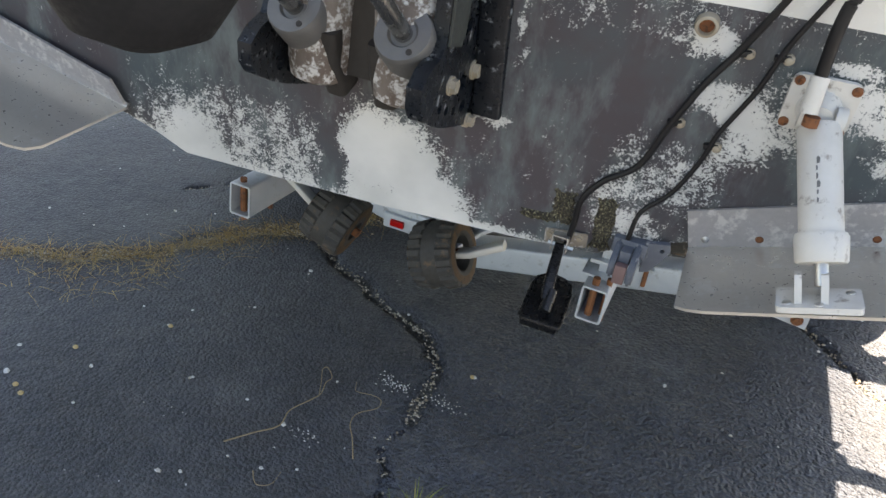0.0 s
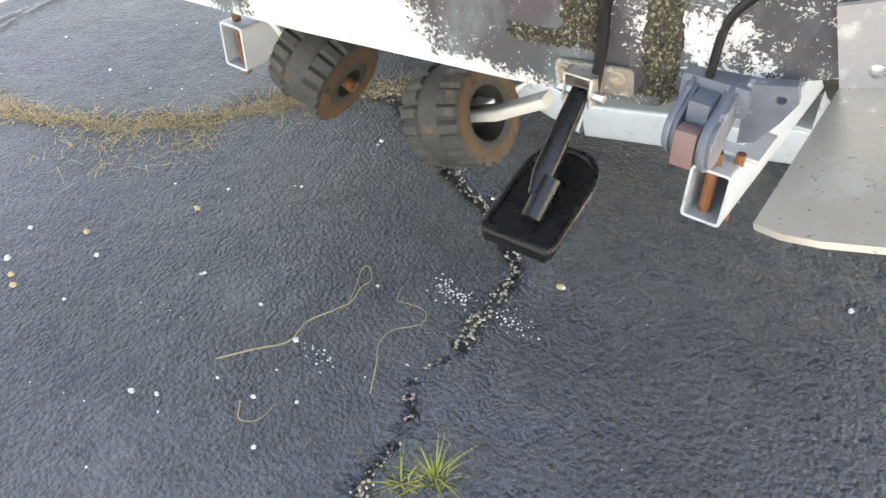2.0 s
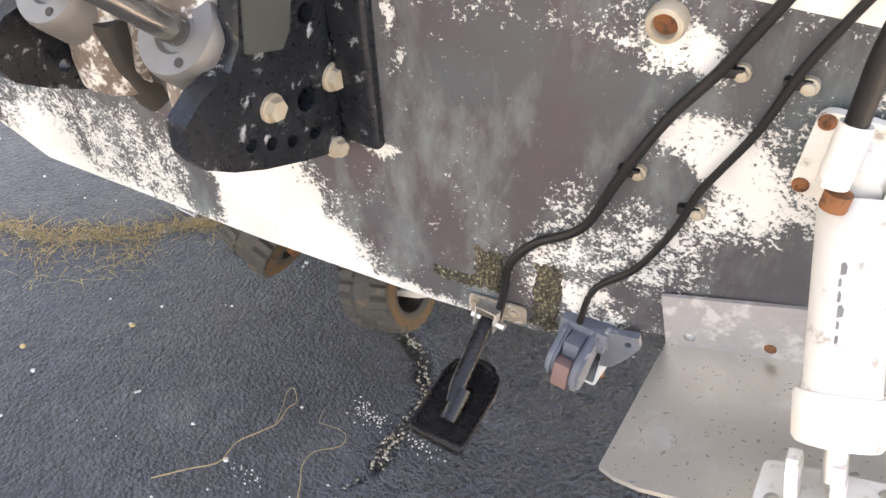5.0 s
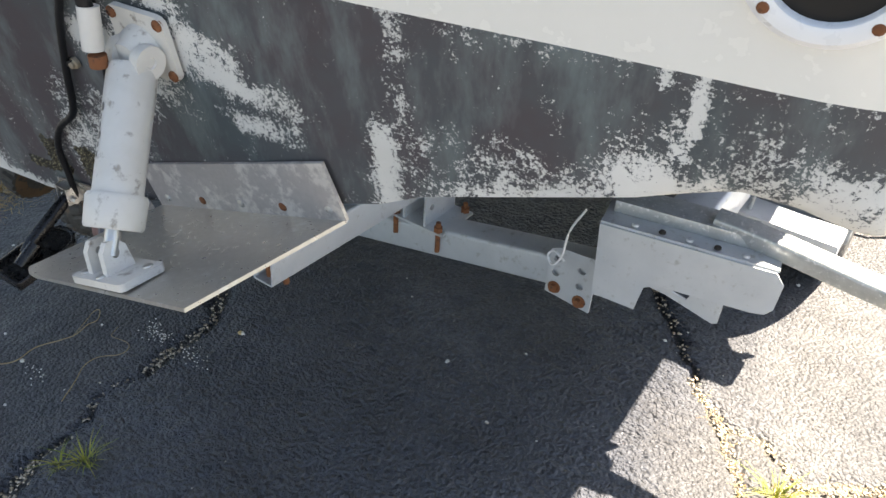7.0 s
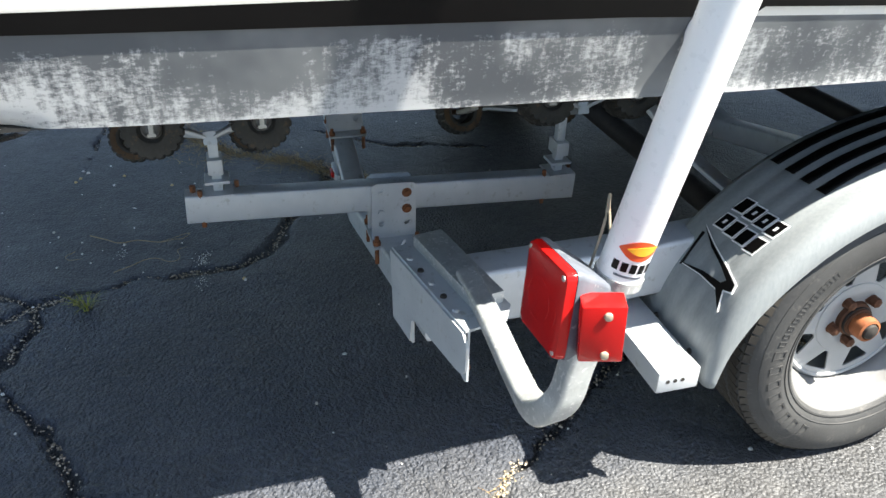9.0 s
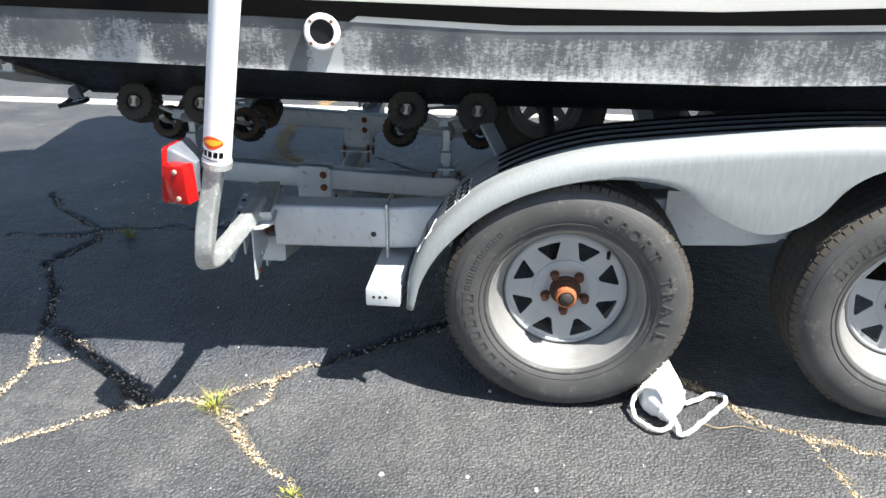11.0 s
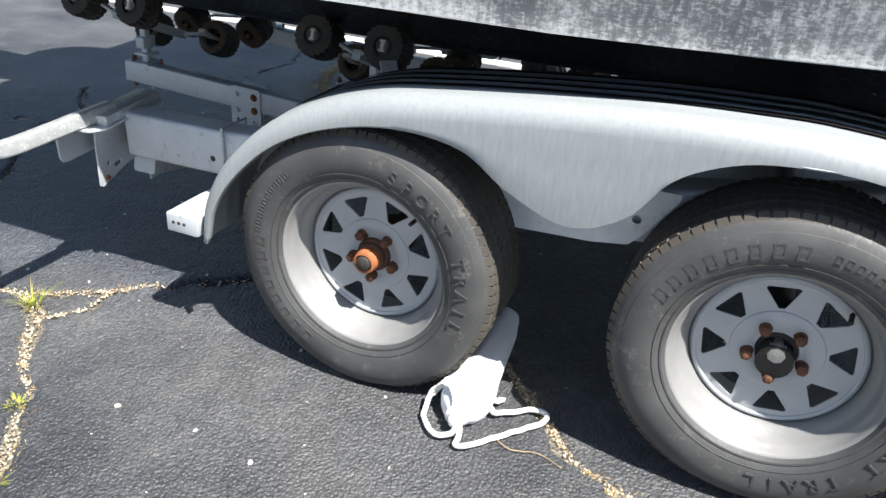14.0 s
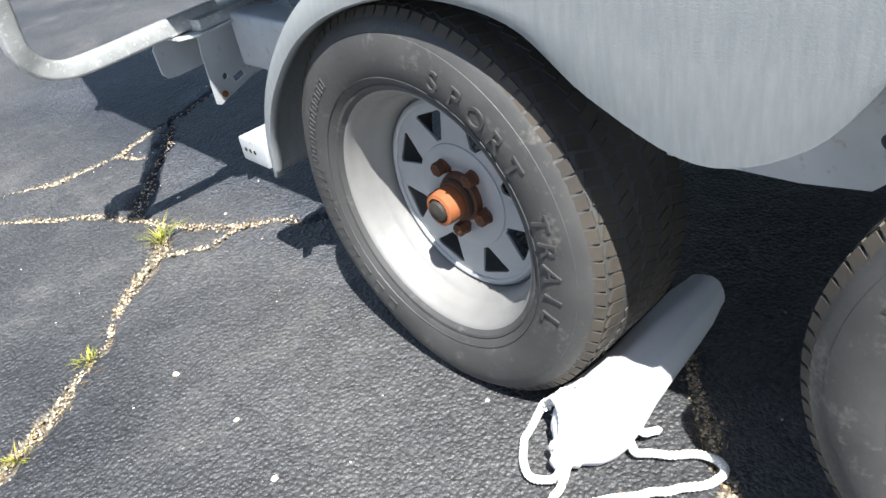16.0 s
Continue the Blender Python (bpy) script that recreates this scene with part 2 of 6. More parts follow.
M = {
    "asphalt": asphalt_material(),
    "bottom": bottom_paint_material(),
    "side": side_paint_material(),
    "gelcoat": surface("white_gelcoat", (0.80, 0.78, 0.73), (0.72, 0.70, 0.65), 2.5, 60, (0.18, 0.3), 0, 0.0001),
    "stripe": surface("black_stripe", (0.0022, 0.0020, 0.0020), (0.0040, 0.0036, 0.0036), 6, 80, (0.35, 0.5), 0, 0.0001, Specular_IOR_Level=0.15),
    # Near-black: shade under the hull and inside the bores put into the colour.
    "under": surface("shaded_black", (0.0040, 0.0042, 0.0045), (0.010, 0.0105, 0.011), 5, 60, (0.25, 0.5), 0, 0.0005, Specular_IOR_Level=0.35),
    "zinc": surface("galvanised_steel", (0.50, 0.53, 0.56), (0.62, 0.64, 0.66), 14, 120, (0.38, 0.6), 0.35, 0.0003, (0.42, 0.43, 0.43), 0.6),
    "zinc_raw": surface("streaked_galvanised_tube", (0.58, 0.60, 0.60), (0.40, 0.42, 0.42), 40, 200, (0.3, 0.55), 0.55, 0.0004, (0.75, 0.75, 0.74), 0.58),
    "zinc_side": surface("weathered_fender_steel", (0.215, 0.236, 0.247), (0.285, 0.303, 0.308), 150, 420, (0.4, 0.55), 0.0, 0.0004, (0.36, 0.375, 0.375), 0.66, (1, 1, 0.16)),
    "flange": surface("stained_flange", (0.50, 0.46, 0.44), (0.38, 0.35, 0.34), 9, 150, (0.4, 0.6), 0.45, 0.0003, (0.66, 0.62, 0.58), 0.55),
    "stained": surface("stained_steel", (0.34, 0.29, 0.24), (0.24, 0.20, 0.16), 40, 200, (0.5, 0.7), 0.3, 0.0005, (0.55, 0.52, 0.48), 0.56),
    "boot": surface("matt_black_rubber", (0.006, 0.006, 0.0065), (0.014, 0.014, 0.015), 20, 150, (0.6, 0.8), 0, 0.0004, Specular_IOR_Level=0.25),
    "cream": surface("cream_paint_on_steel", (0.62, 0.59, 0.54), (0.50, 0.47, 0.42), 18, 140, (0.4, 0.6), 0.1, 0.0003, (0.30, 0.20, 0.13), 0.64),
    "fin": surface("dusty_brown_plastic", (0.20, 0.12, 0.11), (0.15, 0.09, 0.085), 40, 200, (0.5, 0.7), 0, 0.0004),
    "collar": surface("brownish_ring", (0.13, 0.125, 0.12), (0.20, 0.19, 0.18), 30, 150, (0.4, 0.55), 0.3, 0.0002),
    "engine_grey": surface("dull_green_grey_paint", (0.040, 0.044, 0.040), (0.060, 0.064, 0.058), 12, 120, (0.45, 0.6), 0, 0.0004, (0.30, 0.30, 0.28), 0.69),
    "dark_rust": surface("dark_rust", (0.07, 0.030, 0.016), (0.16, 0.065, 0.030), 30, 200, (0.7, 0.9), 0.1, 0.0008),
    "alu": surface("dull_aluminium", (0.62, 0.59, 0.54), (0.48, 0.455, 0.41), 7, 150, (0.26, 0.42), 0.7, 0.0002, (0.62, 0.61, 0.58), 0.6),
    "rust": surface("rust", (0.16, 0.055, 0.022), (0.30, 0.12, 0.05), 30, 200, (0.75, 0.95), 0.1, 0.0012, (0.08, 0.04, 0.025), 0.56),
    "orange": surface("orange_rusty_cap", (0.38, 0.13, 0.045), (0.25, 0.075, 0.028), 40, 200, (0.6, 0.8), 0, 0.0006),
    "rusty_white": surface("peeling_casting", (0.075, 0.048, 0.034), (0.24, 0.20, 0.17), 22, 260, (0.5, 0.75), 0.1, 0.0012, (0.56, 0.54, 0.51), 0.535, (1, 1, 0.45)),
    "engine": surface("black_engine_paint", (0.0045, 0.0060, 0.009), (0.014, 0.017, 0.021), 24, 140, (0.22, 0.4), 0.0, 0.0010, (0.34, 0.35, 0.36), 0.615, Specular_IOR_Level=0.35),
    "rod": surface("dark_chrome_rod", (0.25, 0.24, 0.23), (0.35, 0.34, 0.32), 20, 90, (0.15, 0.3), 0.9, 0.0001),
    "steel": surface("stainless_steel", (0.62, 0.61, 0.59), (0.48, 0.46, 0.43), 30, 150, (0.25, 0.45), 0.85, 0.0002),
    "plastic_white": surface("aged_white_plastic", (0.70, 0.67, 0.62), (0.60, 0.57, 0.52), 20, 120, (0.4, 0.6), 0, 0.0006, (0.33, 0.29, 0.25), 0.60),
    "pvc": surface("white_pvc", (0.84, 0.84, 0.84), (0.80, 0.80, 0.81), 8, 80, (0.25, 0.35), 0, 0.0001),
    "plastic_grey": surface("grey_plastic", (0.070, 0.080, 0.105), (0.15, 0.165, 0.19), 25, 150, (0.4, 0.6), 0, 0.0006, (0.34, 0.34, 0.34), 0.62),
    "plastic_black": surface("black_plastic", (0.0035, 0.0035, 0.004), (0.008, 0.008, 0.0085), 20, 150, (0.2, 0.36), 0, 0.0003, Specular_IOR_Level=0.4),
    "cable": surface("black_cable", (0.005, 0.005, 0.006), (0.012, 0.012, 0.013), 30, 150, (0.35, 0.55), 0, 0.0003, (0.10, 0.10, 0.10), 0.68, Specular_IOR_Level=0.35),
    "rubber": surface("tyre_rubber", (0.040, 0.040, 0.0405), (0.075, 0.075, 0.074), 9, 180, (0.5, 0.7), 0, 0.0005, (0.105, 0.101, 0.094), 0.60),
    "tread": surface("dusty_tread_rubber", (0.034, 0.031, 0.028), (0.085, 0.072, 0.056), 12, 180, (0.75, 0.9), 0, 0.0006),
    "letters": surface("raised_rubber", (0.036, 0.036, 0.037), (0.058, 0.058, 0.058), 12, 180, (0.5, 0.7), 0, 0.0002),
    "rim": surface("painted_rim", (0.20, 0.20, 0.197), (0.26, 0.257, 0.25), 12, 120, (0.4, 0.55), 0.15, 0.0002, (0.30, 0.22, 0.13), 0.655),
    "disc": surface("grey_wheel_disc", (0.36, 0.375, 0.39), (0.45, 0.46, 0.47), 12, 120, (0.4, 0.55), 0.3, 0.0003),
    "roller": surface("black_rubber_roller", (0.030, 0.029, 0.027), (0.055, 0.050, 0.042), 14, 130, (0.6, 0.85), 0, 0.0006, (0.11, 0.072, 0.04), 0.60),
    "roller_rust": surface("rust_stained_rubber", (0.065, 0.036, 0.018), (0.125, 0.075, 0.036), 25, 180, (0.75, 0.9), 0, 0.0006, (0.035, 0.03, 0.026), 0.58),
    "husk": surface("tan_husk", (0.60, 0.46, 0.24), (0.46, 0.31, 0.13), 60, 300, (0.6, 0.8), 0, 0.0004),
    "chalk": surface("chalky_scuff", (0.24, 0.235, 0.225), (0.15, 0.148, 0.145), 40, 260, (0.8, 0.95), 0, 0.001, (0.07, 0.07, 0.07), 0.56),
    "dark": surface("dark_metal", (0.025, 0.022, 0.02), (0.05, 0.042, 0.036), 15, 120, (0.6, 0.8), 0.2, 0.0005),
    "red": surface("red_lens", (0.52, 0.008, 0.008), (0.36, 0.006, 0.006), 14, 160, (0.12, 0.26), 0, 0.0006, Specular_IOR_Level=0.35),
    "paint_line": surface("white_road_paint", (0.72, 0.72, 0.70), (0.58, 0.58, 0.56), 9, 120, (0.6, 0.8), 0, 0.0015, (0.25, 0.25, 0.24), 0.66),
    "cloth": surface("white_fabric", (0.80, 0.80, 0.80), (0.72, 0.73, 0.75), 10, 220, (0.7, 0.9), 0, 0.0004),
    "rope": surface("white_rope", (0.80, 0.79, 0.76), (0.66, 0.64, 0.60), 60, 300, (0.8, 0.95), 0, 0.0008),
    "twig": surface("dry_twig", (0.40, 0.30, 0.17), (0.25, 0.17, 0.09), 30, 150, (0.7, 0.9), 0, 0.0004),
    "blue": surface("blue_cord", (0.06, 0.25, 0.55), (0.08, 0.32, 0.6), 30, 150, (0.6, 0.8), 0, 0.0004),
    "yellow": surface("yellow_print", (0.85, 0.45, 0.03), (0.80, 0.36, 0.02), 30, 150, (0.3, 0.4), 0, 0.0001),
    "redprint": surface("red_print", (0.62, 0.06, 0.015), (0.70, 0.10, 0.02), 30, 150, (0.3, 0.4), 0, 0.0001),
    "bronze": surface("stained_plastic_fitting", (0.42, 0.37, 0.29), (0.28, 0.22, 0.15), 40, 150, (0.4, 0.6), 0, 0.0003),
    "moss": surface("mossy_sealant", (0.020, 0.017, 0.013), (0.075, 0.062, 0.042), 130, 420, (0.8, 0.95), 0, 0.004, (0.30, 0.27, 0.16), 0.56),
}


def blades(name, a, b, c):
    n = Nodes(name)
    r = n.island()
    col = n.mix(n.ramp(r, 0.0, 0.6), a, n.mix(n.ramp(r, 0.5, 1.0), b, c))
    return n.done(col, 0.75)


M["straw"] = blades("dry_straw", (0.46, 0.27, 0.08), (0.55, 0.40, 0.17), (0.15, 0.065, 0.02))
M["grass"] = blades("green_grass", (0.16, 0.22, 0.03), (0.30, 0.30, 0.05), (0.36, 0.30, 0.08))
M["gravel"] = blades("gravel", (0.10, 0.085, 0.065), (0.38, 0.30, 0.20), (0.62, 0.55, 0.44))
M["pebble"] = blades("pale_pebbles", (0.55, 0.54, 0.51), (0.70, 0.69, 0.67), (0.42, 0.36, 0.27))


# ---- mesh helpers ----
WORLD = {}


def thing(name, at, label, category, group="", kind=""):
    ob = new(name)
    ob.location = at
    ob.empty_display_size = 0.1
    WORLD[ob] = Matrix.Translation(at)
    return tagged(ob, label, category, group, kind)


def link_mesh(name, me, material, parent=None, label="", sharp=35):
    me.materials.append(M[material] if isinstance(material, str) else material)
    me.shade_smooth()
    me.set_sharp_from_angle(angle=radians(sharp))
    ob = new(name, me)
    WORLD[ob] = Matrix.Identity(4)
    if parent:
        ob.parent = parent
        ob.matrix_parent_inverse = WORLD[parent].inverted()
    return tagged(ob, label)


def part(name, bm, material, parent=None, label="", sharp=35):
    bmesh.ops.recalc_face_normals(bm, faces=bm.faces[:])
    me = bpy.data.meshes.new(name)
    bm.to_mesh(me)
    bm.free()
    return link_mesh(name, me, material, parent, label, sharp)


def box(bm, lo, hi, bevel=0.0, m=None):
    v = [bm.verts.new((x, y, z)) for x in (lo[0], hi[0]) for y in (lo[1], hi[1]) for z in (lo[2], hi[2])]
    f = [bm.faces.new([v[i] for i in q]) for q in ((0, 1, 3, 2), (4, 6, 7, 5), (0, 4, 5, 1), (2, 3, 7, 6), (0, 2, 6, 4), (1, 5, 7, 3))]
    geom = v
    if bevel:
        e = list({e for q in f for e in q.edges})
        r = bmesh.ops.bevel(bm, geom=e, offset=bevel, segments=2, affect="EDGES", profile=0.6)
        geom = list({w for q in r["faces"] for w in q.verts} | {w for w in v if w.is_valid})
    if m:
        bmesh.ops.transform(bm, matrix=m, verts=geom)
    return bm


def B():
    return bmesh.new()


def frame_of(d, up=(0, 0, 1)):
    d = Vector(d).normalized()
    u = Vector(up)
    if abs(d.dot(u)) > 0.97:
        u = Vector((0, 1, 0))
    s = d.cross(u).normalized()
    return s, s.cross(d)


def sweep(bm, pts, shape, up=(0, 0, 1), caps=True, closed=False, scale=None):
    """Sweeps a closed outline of (a, b) along a way."""
    pts = [Vector(p) for p in pts]
    rings = []
    n = len(pts)
    for i, p in enumerate(pts):
        if closed:
            d = pts[(i + 1) % n] - pts[i - 1]
        else:
            d = pts[min(i + 1, n - 1)] - pts[max(i - 1, 0)]
        s, u = frame_of(d, up)
        k = scale[i] if scale else 1.0
        rings.append([bm.verts.new(p + s * a * k + u * b * k) for a, b in shape])
    m = len(shape)
    for i in range(n if closed else n - 1):
        a, b = rings[i], rings[(i + 1) % n]
        for j in range(m):
            bm.faces.new((a[j], a[(j + 1) % m], b[(j + 1) % m], b[j]))
    if caps and not closed:
        bm.faces.new(rings[0])
        bm.faces.new(rings[-1][::-1])
    return bm


def circle(r, n=16):
    return [(r * math.cos(2 * math.pi * i / n), r * math.sin(2 * math.pi * i / n)) for i in range(n)]


def rounded(w, h, r, n=3):
    out = []
    for cx, cy, a0 in ((w / 2 - r, h / 2 - r, 0), (-w / 2 + r, h / 2 - r, 90), (-w / 2 + r, -h / 2 + r, 180), (w / 2 - r, -h / 2 + r, 270)):
        for i in range(n + 1):
            a = radians(a0 + 90 * i / n)
            out.append((cx + r * math.cos(a), cy + r * math.sin(a)))
    return out


def rod(bm, p, q, r, n=16, r2=None):
    return sweep(bm, [p, q], circle(r, n), scale=[1.0, (r2 if r2 is not None else r) / r])


def lathe(bm, profile, origin, axis, n=32, closed=False):
    """Turns (along, radius) pairs round an axis."""
    o, d = Vector(origin), Vector(axis).normalized()
    s, u = frame_of(d)
    rings = []
    for a, r in profile:
        rings.append([bm.verts.new(o + d * a + (s * math.cos(2 * math.pi * i / n) + u * math.sin(2 * math.pi * i / n)) * r) for i in range(n)])
    k = len(rings)
    for i in range(k if closed else k - 1):
        a, b = rings[i], rings[(i + 1) % k]
        for j in range(n):
            bm.faces.new((a[j], a[(j + 1) % n], b[(j + 1) % n], b[j]))
    if not closed:
        bm.faces.new(rings[0])
        bm.faces.new(rings[-1][::-1])
    return bm


def smooth_way(pts, n=6):
    """A Catmull-Rom way through the points."""
    p = [Vector(q) for q in pts]
    p = [p[0] * 2 - p[1]] + p + [p[-1] * 2 - p[-2]]
    out = []
    for i in range(1, len(p) - 2):
        for k in range(n):
            t = k / n
            a, b, c, d = p[i - 1:i + 3]
            out.append(0.5 * (2 * b + (c - a) * t + (2 * a - 5 * b + 4 * c - d) * t * t + (3 * b - a - 3 * c + d) * t ** 3))
    return out + [p[-2]]


def plate(bm, outline, holes, m, thick):
    """A flat plate with holes: outlines in 2D, thickness along the local z."""
    edges = []
    for loop in [outline] + list(holes):
        v = [bm.verts.new((x, y, 0)) for x, y in loop]
        edges += [bm.edges.new((v[i], v[(i + 1) % len(v)])) for i in range(len(v))]
    r = bmesh.ops.triangle_fill(bm, edges=edges, use_beauty=True, use_dissolve=False)
    faces = [g for g in r["geom"] if isinstance(g, bmesh.types.BMFace)]
    e = bmesh.ops.extrude_face_region(bm, geom=faces)
    up = [g for g in e["geom"] if isinstance(g, bmesh.types.BMVert)]
    bmesh.ops.translate(bm, vec=(0, 0, thick), verts=up)
    allv = list({v for f in faces for v in f.verts} | set(up))
    bmesh.ops.transform(bm, matrix=m, verts=allv)
    return bm


def disc_hole(x, y, r, n=12):
    return [(x + r * math.cos(2 * math.pi * i / n), y + r * math.sin(2 * math.pi * i / n)) for i in range(n)]


def axes(o, x, y):
    """A matrix with origin o and local x and y directions."""
    x, y = Vector(x).normalized(), Vector(y).normalized()
    z = x.cross(y).normalized()
    y = z.cross(x)
    return Matrix(((x.x, y.x, z.x, o[0]), (x.y, y.y, z.y, o[1]), (x.z, y.z, z.z, o[2]), (0, 0, 0, 1)))


def bolt(bm, p, d, r=0.008, head=0.006):
    d = Vector(d).normalized()
    p = Vector(p)
    sweep(bm, [p - d * 0.004, p + d * 0.0015], circle(r * 1.5, 12))
    sweep(bm, [p + d * 0.0012, p + d * head], circle(r, 6))
    return bm


def grid_mesh(name, rows, cols, fn):
    """A mesh of rows x cols points given by fn(i, j)."""
    v = [fn(i, j) for i in range(rows) for j in range(cols)]
    f = [(i * cols + j, i * cols + j + 1, (i + 1) * cols + j + 1, (i + 1) * cols + j) for i in range(rows - 1) for j in range(cols - 1)]
    me = bpy.data.meshes.new(name)
    me.from_pydata([tuple(p) for p in v], [], f)
    return me


def put_attr(me, name, values):
    a = me.attributes.new(name, "FLOAT", "POINT")
    a.data.foreach_set("value", np.asarray(values, dtype=np.float32))


def value_noise(x, y, scale, seed):
    """Smooth noise from a random lattice, in -1 to 1."""
    rng = np.random.RandomState(seed)
    lat = rng.uniform(-1, 1, (64, 64))
    u, v = x * scale, y * scale
    i, j = np.floor(u).astype(int), np.floor(v).astype(int)
    fu, fv = u - i, v - j
    fu, fv = fu * fu * (3 - 2 * fu), fv * fv * (3 - 2 * fv)
    g = lambda a, b: lat[a % 64, b % 64]
    return (g(i, j) * (1 - fu) + g(i + 1, j) * fu) * (1 - fv) + (g(i, j + 1) * (1 - fu) + g(i + 1, j + 1) * fu) * fv


# ---- ground ----
# cracks: width in metres, how full of straw and sand, and the way
CRACKS = [
    (0.014, 0.55, [(0.0, 0.6), (-0.02, 0.9), (-0.09, 1.0), (-0.127, 1.159), (-0.159, 1.24), (-0.149, 1.363), (-0.168, 1.541)]),
    (0.013, 0.25, [(-0.168, 1.541), (-0.236, 1.645), (-0.387, 1.71), (-0.579, 1.8), (-0.72, 1.893), (-0.917, 1.9)]),
    (0.026, 1.0, [(-3.2, 1.45), (-1.766, 1.301), (-1.421, 1.334), (-1.21, 1.437), (-1.043, 1.574), (-0.917, 1.8), (-0.75, 1.95), (-0.5, 2.3)]),
    (0.008, 0.2, [(-0.5, 0.5), (-0.3, 0.655), (-0.1, 0.939)]),
    (0.016, 0.2, [(-0.09, 0.96), (0.027, 0.985), (0.249, 0.909), (0.476, 1.081), (0.697, 1.168), (0.776, 1.317), (0.919, 1.501), (1.075, 1.699)]),
    (0.009, 0.7, [(0.737, 1.177), (0.93, 1.26), (1.112, 1.26), (1.185, 1.218), (1.5, 1.05)]),
    (0.007, 0.7, [(0.93, 1.26), (0.884, 1.373)]),
    (0.010, 0.75, [(1.075, 1.699), (1.055, 1.802), (0.995, 1.901), (0.93, 2.006), (0.839, 2.086)]),
    (0.016, 0.15, [(0.839, 2.086), (0.802, 2.16), (0.7, 2.283), (0.587, 2.434), (0.5, 2.6)]),
    (0.006, 0.6, [(0.93, 2.006), (1.026, 2.015), (1.113, 1.958)]),
    (0.012, 0.8, [(1.055, 1.825), (1.113, 1.940), (1.191, 1.985), (1.279, 2.068), (1.347, 2.145), (1.438, 2.232), (1.515, 2.29), (1.6, 2.335), (1.715, 2.40), (1.9, 2.5)]),
    (0.009, 0.7, [(1.055, 1.78), (1.136, 1.575), (1.21, 1.50), (1.315, 1.36), (1.6, 1.2)]),
    (0.010, 0.9, [(0.6, 3.0), (0.918, 3.297), (1.001, 3.367), (1.039, 3.466), (1.098, 3.59), (1.103, 3.745), (1.093, 3.90), (0.918, 3.954), (0.917, 4.084), (0.992, 4.141), (1.106, 4.236), (1.3, 4.5)]),
    (0.008, 0.8, [(1.039, 3.466), (1.178, 3.492), (1.39, 3.538)]),
    (0.006, 0.5, [(1.093, 3.90), (1.222, 3.959), (1.341, 4.036), (1.6, 4.2)]),
    (0.008, 0.5, [(0.921, 3.935), (0.7, 4.2)]),
    (0.007, 0.1, [(-1.9, 0.9), (-1.5, 1.05), (-1.1, 1.0)]),
    (0.006, 0.3, [(-1.25, 1.9), (-1.0, 2.2), (-0.9, 2.6)]),
]


def crack_field(X, Y):
    wx = X + 0.014 * value_noise(X, Y, 22, 3) + 0.006 * value_noise(X, Y, 60, 4)
    wy = Y + 0.014 * value_noise(X, Y, 22, 5) + 0.006 * value_noise(X, Y, 60, 6)
    depth, straw = np.zeros(X.shape), np.zeros(X.shape)
    for width, fill, way in CRACKS:
        w = width * np.clip(0.80 + 0.75 * value_noise(X, Y, 7, 8) + 0.35 * value_noise(X, Y, 19, 9), 0.18, 2.0)
        for (ax, ay), (bx, by) in zip(way, way[1:]):
            dx, dy = bx - ax, by - ay
            t = np.clip(((wx - ax) * dx + (wy - ay) * dy) / (dx * dx + dy * dy), 0, 1)
            d = np.hypot(wx - ax - t * dx, wy - ay - t * dy)
            k = np.clip(1.25 - d / (1.6 * w), 0, 1)
            straw = np.where(k > depth, fill, straw)
            depth = np.maximum(depth, k)
    return depth, straw


def build_ground():
    def line(lo, hi, step):
        mid = list(np.arange(lo, hi, step))
        left, right, d = [], [], step
        a, b = mid[0], mid[-1]
        while d < 260:
            d *= 1.35
            a, b = a - d, b + d
            left.append(a)
            right.append(b)
        return np.array(left[::-1] + mid + right)

    xs, ys = line(-2.3, 2.0, 0.0125), line(0.4, 4.4, 0.0125)
    X, Y = np.meshgrid(xs, ys)
    depth, straw = crack_field(X, Y)
    Z = 0.003 * value_noise(X, Y, 3, 11) + 0.0016 * value_noise(X, Y, 40, 12)
    Z = Z - 0.022 * depth * (1.0 - 0.6 * straw) - 0.004
    n, m = len(xs), len(ys)
    me = bpy.data.meshes.new("ground")
    idx = np.arange(n * m).reshape(m, n)
    quads = np.stack([idx[:-1, :-1], idx[:-1, 1:], idx[1:, 1:], idx[1:, :-1]], -1).reshape(-1, 4)
    me.from_pydata(np.stack([X, Y, Z], -1).reshape(-1, 3).tolist(), [], quads.tolist())
    put_attr(me, "crack", depth.ravel())
    put_attr(me, "straw", straw.ravel())
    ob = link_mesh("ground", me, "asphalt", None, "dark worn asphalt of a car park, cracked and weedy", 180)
    tagged(ob, "", "asphalt", "", "structure")


build_ground()


def parking_line(x0, x1, y0, y1):
    rng = np.random.RandomState(int(abs(x0) * 100))
    n = int((y1 - y0) / 0.02)
    bm = B()
    a = [bm.verts.new((x0 + rng.uniform(-0.004, 0.004), y0 + (y1 - y0) * i / n, 0.0045)) for i in range(n + 1)]
    b = [bm.verts.new((x1 + rng.uniform(-0.004, 0.004), y0 + (y1 - y0) * i / n, 0.0045)) for i in range(n + 1)]
    top = [bm.faces.new((a[i], b[i], b[i + 1], a[i + 1])) for i in range(n)]
    r = bmesh.ops.extrude_face_region(bm, geom=top)
    bmesh.ops.translate(bm, vec=(0, 0, -0.008), verts=[g for g in r["geom"] if isinstance(g, bmesh.types.BMVert)])
    tagged(part("parking_line", bm, "paint_line", None, "worn white painted parking line on the asphalt"), "", "road marking", "parking lines", "structure")


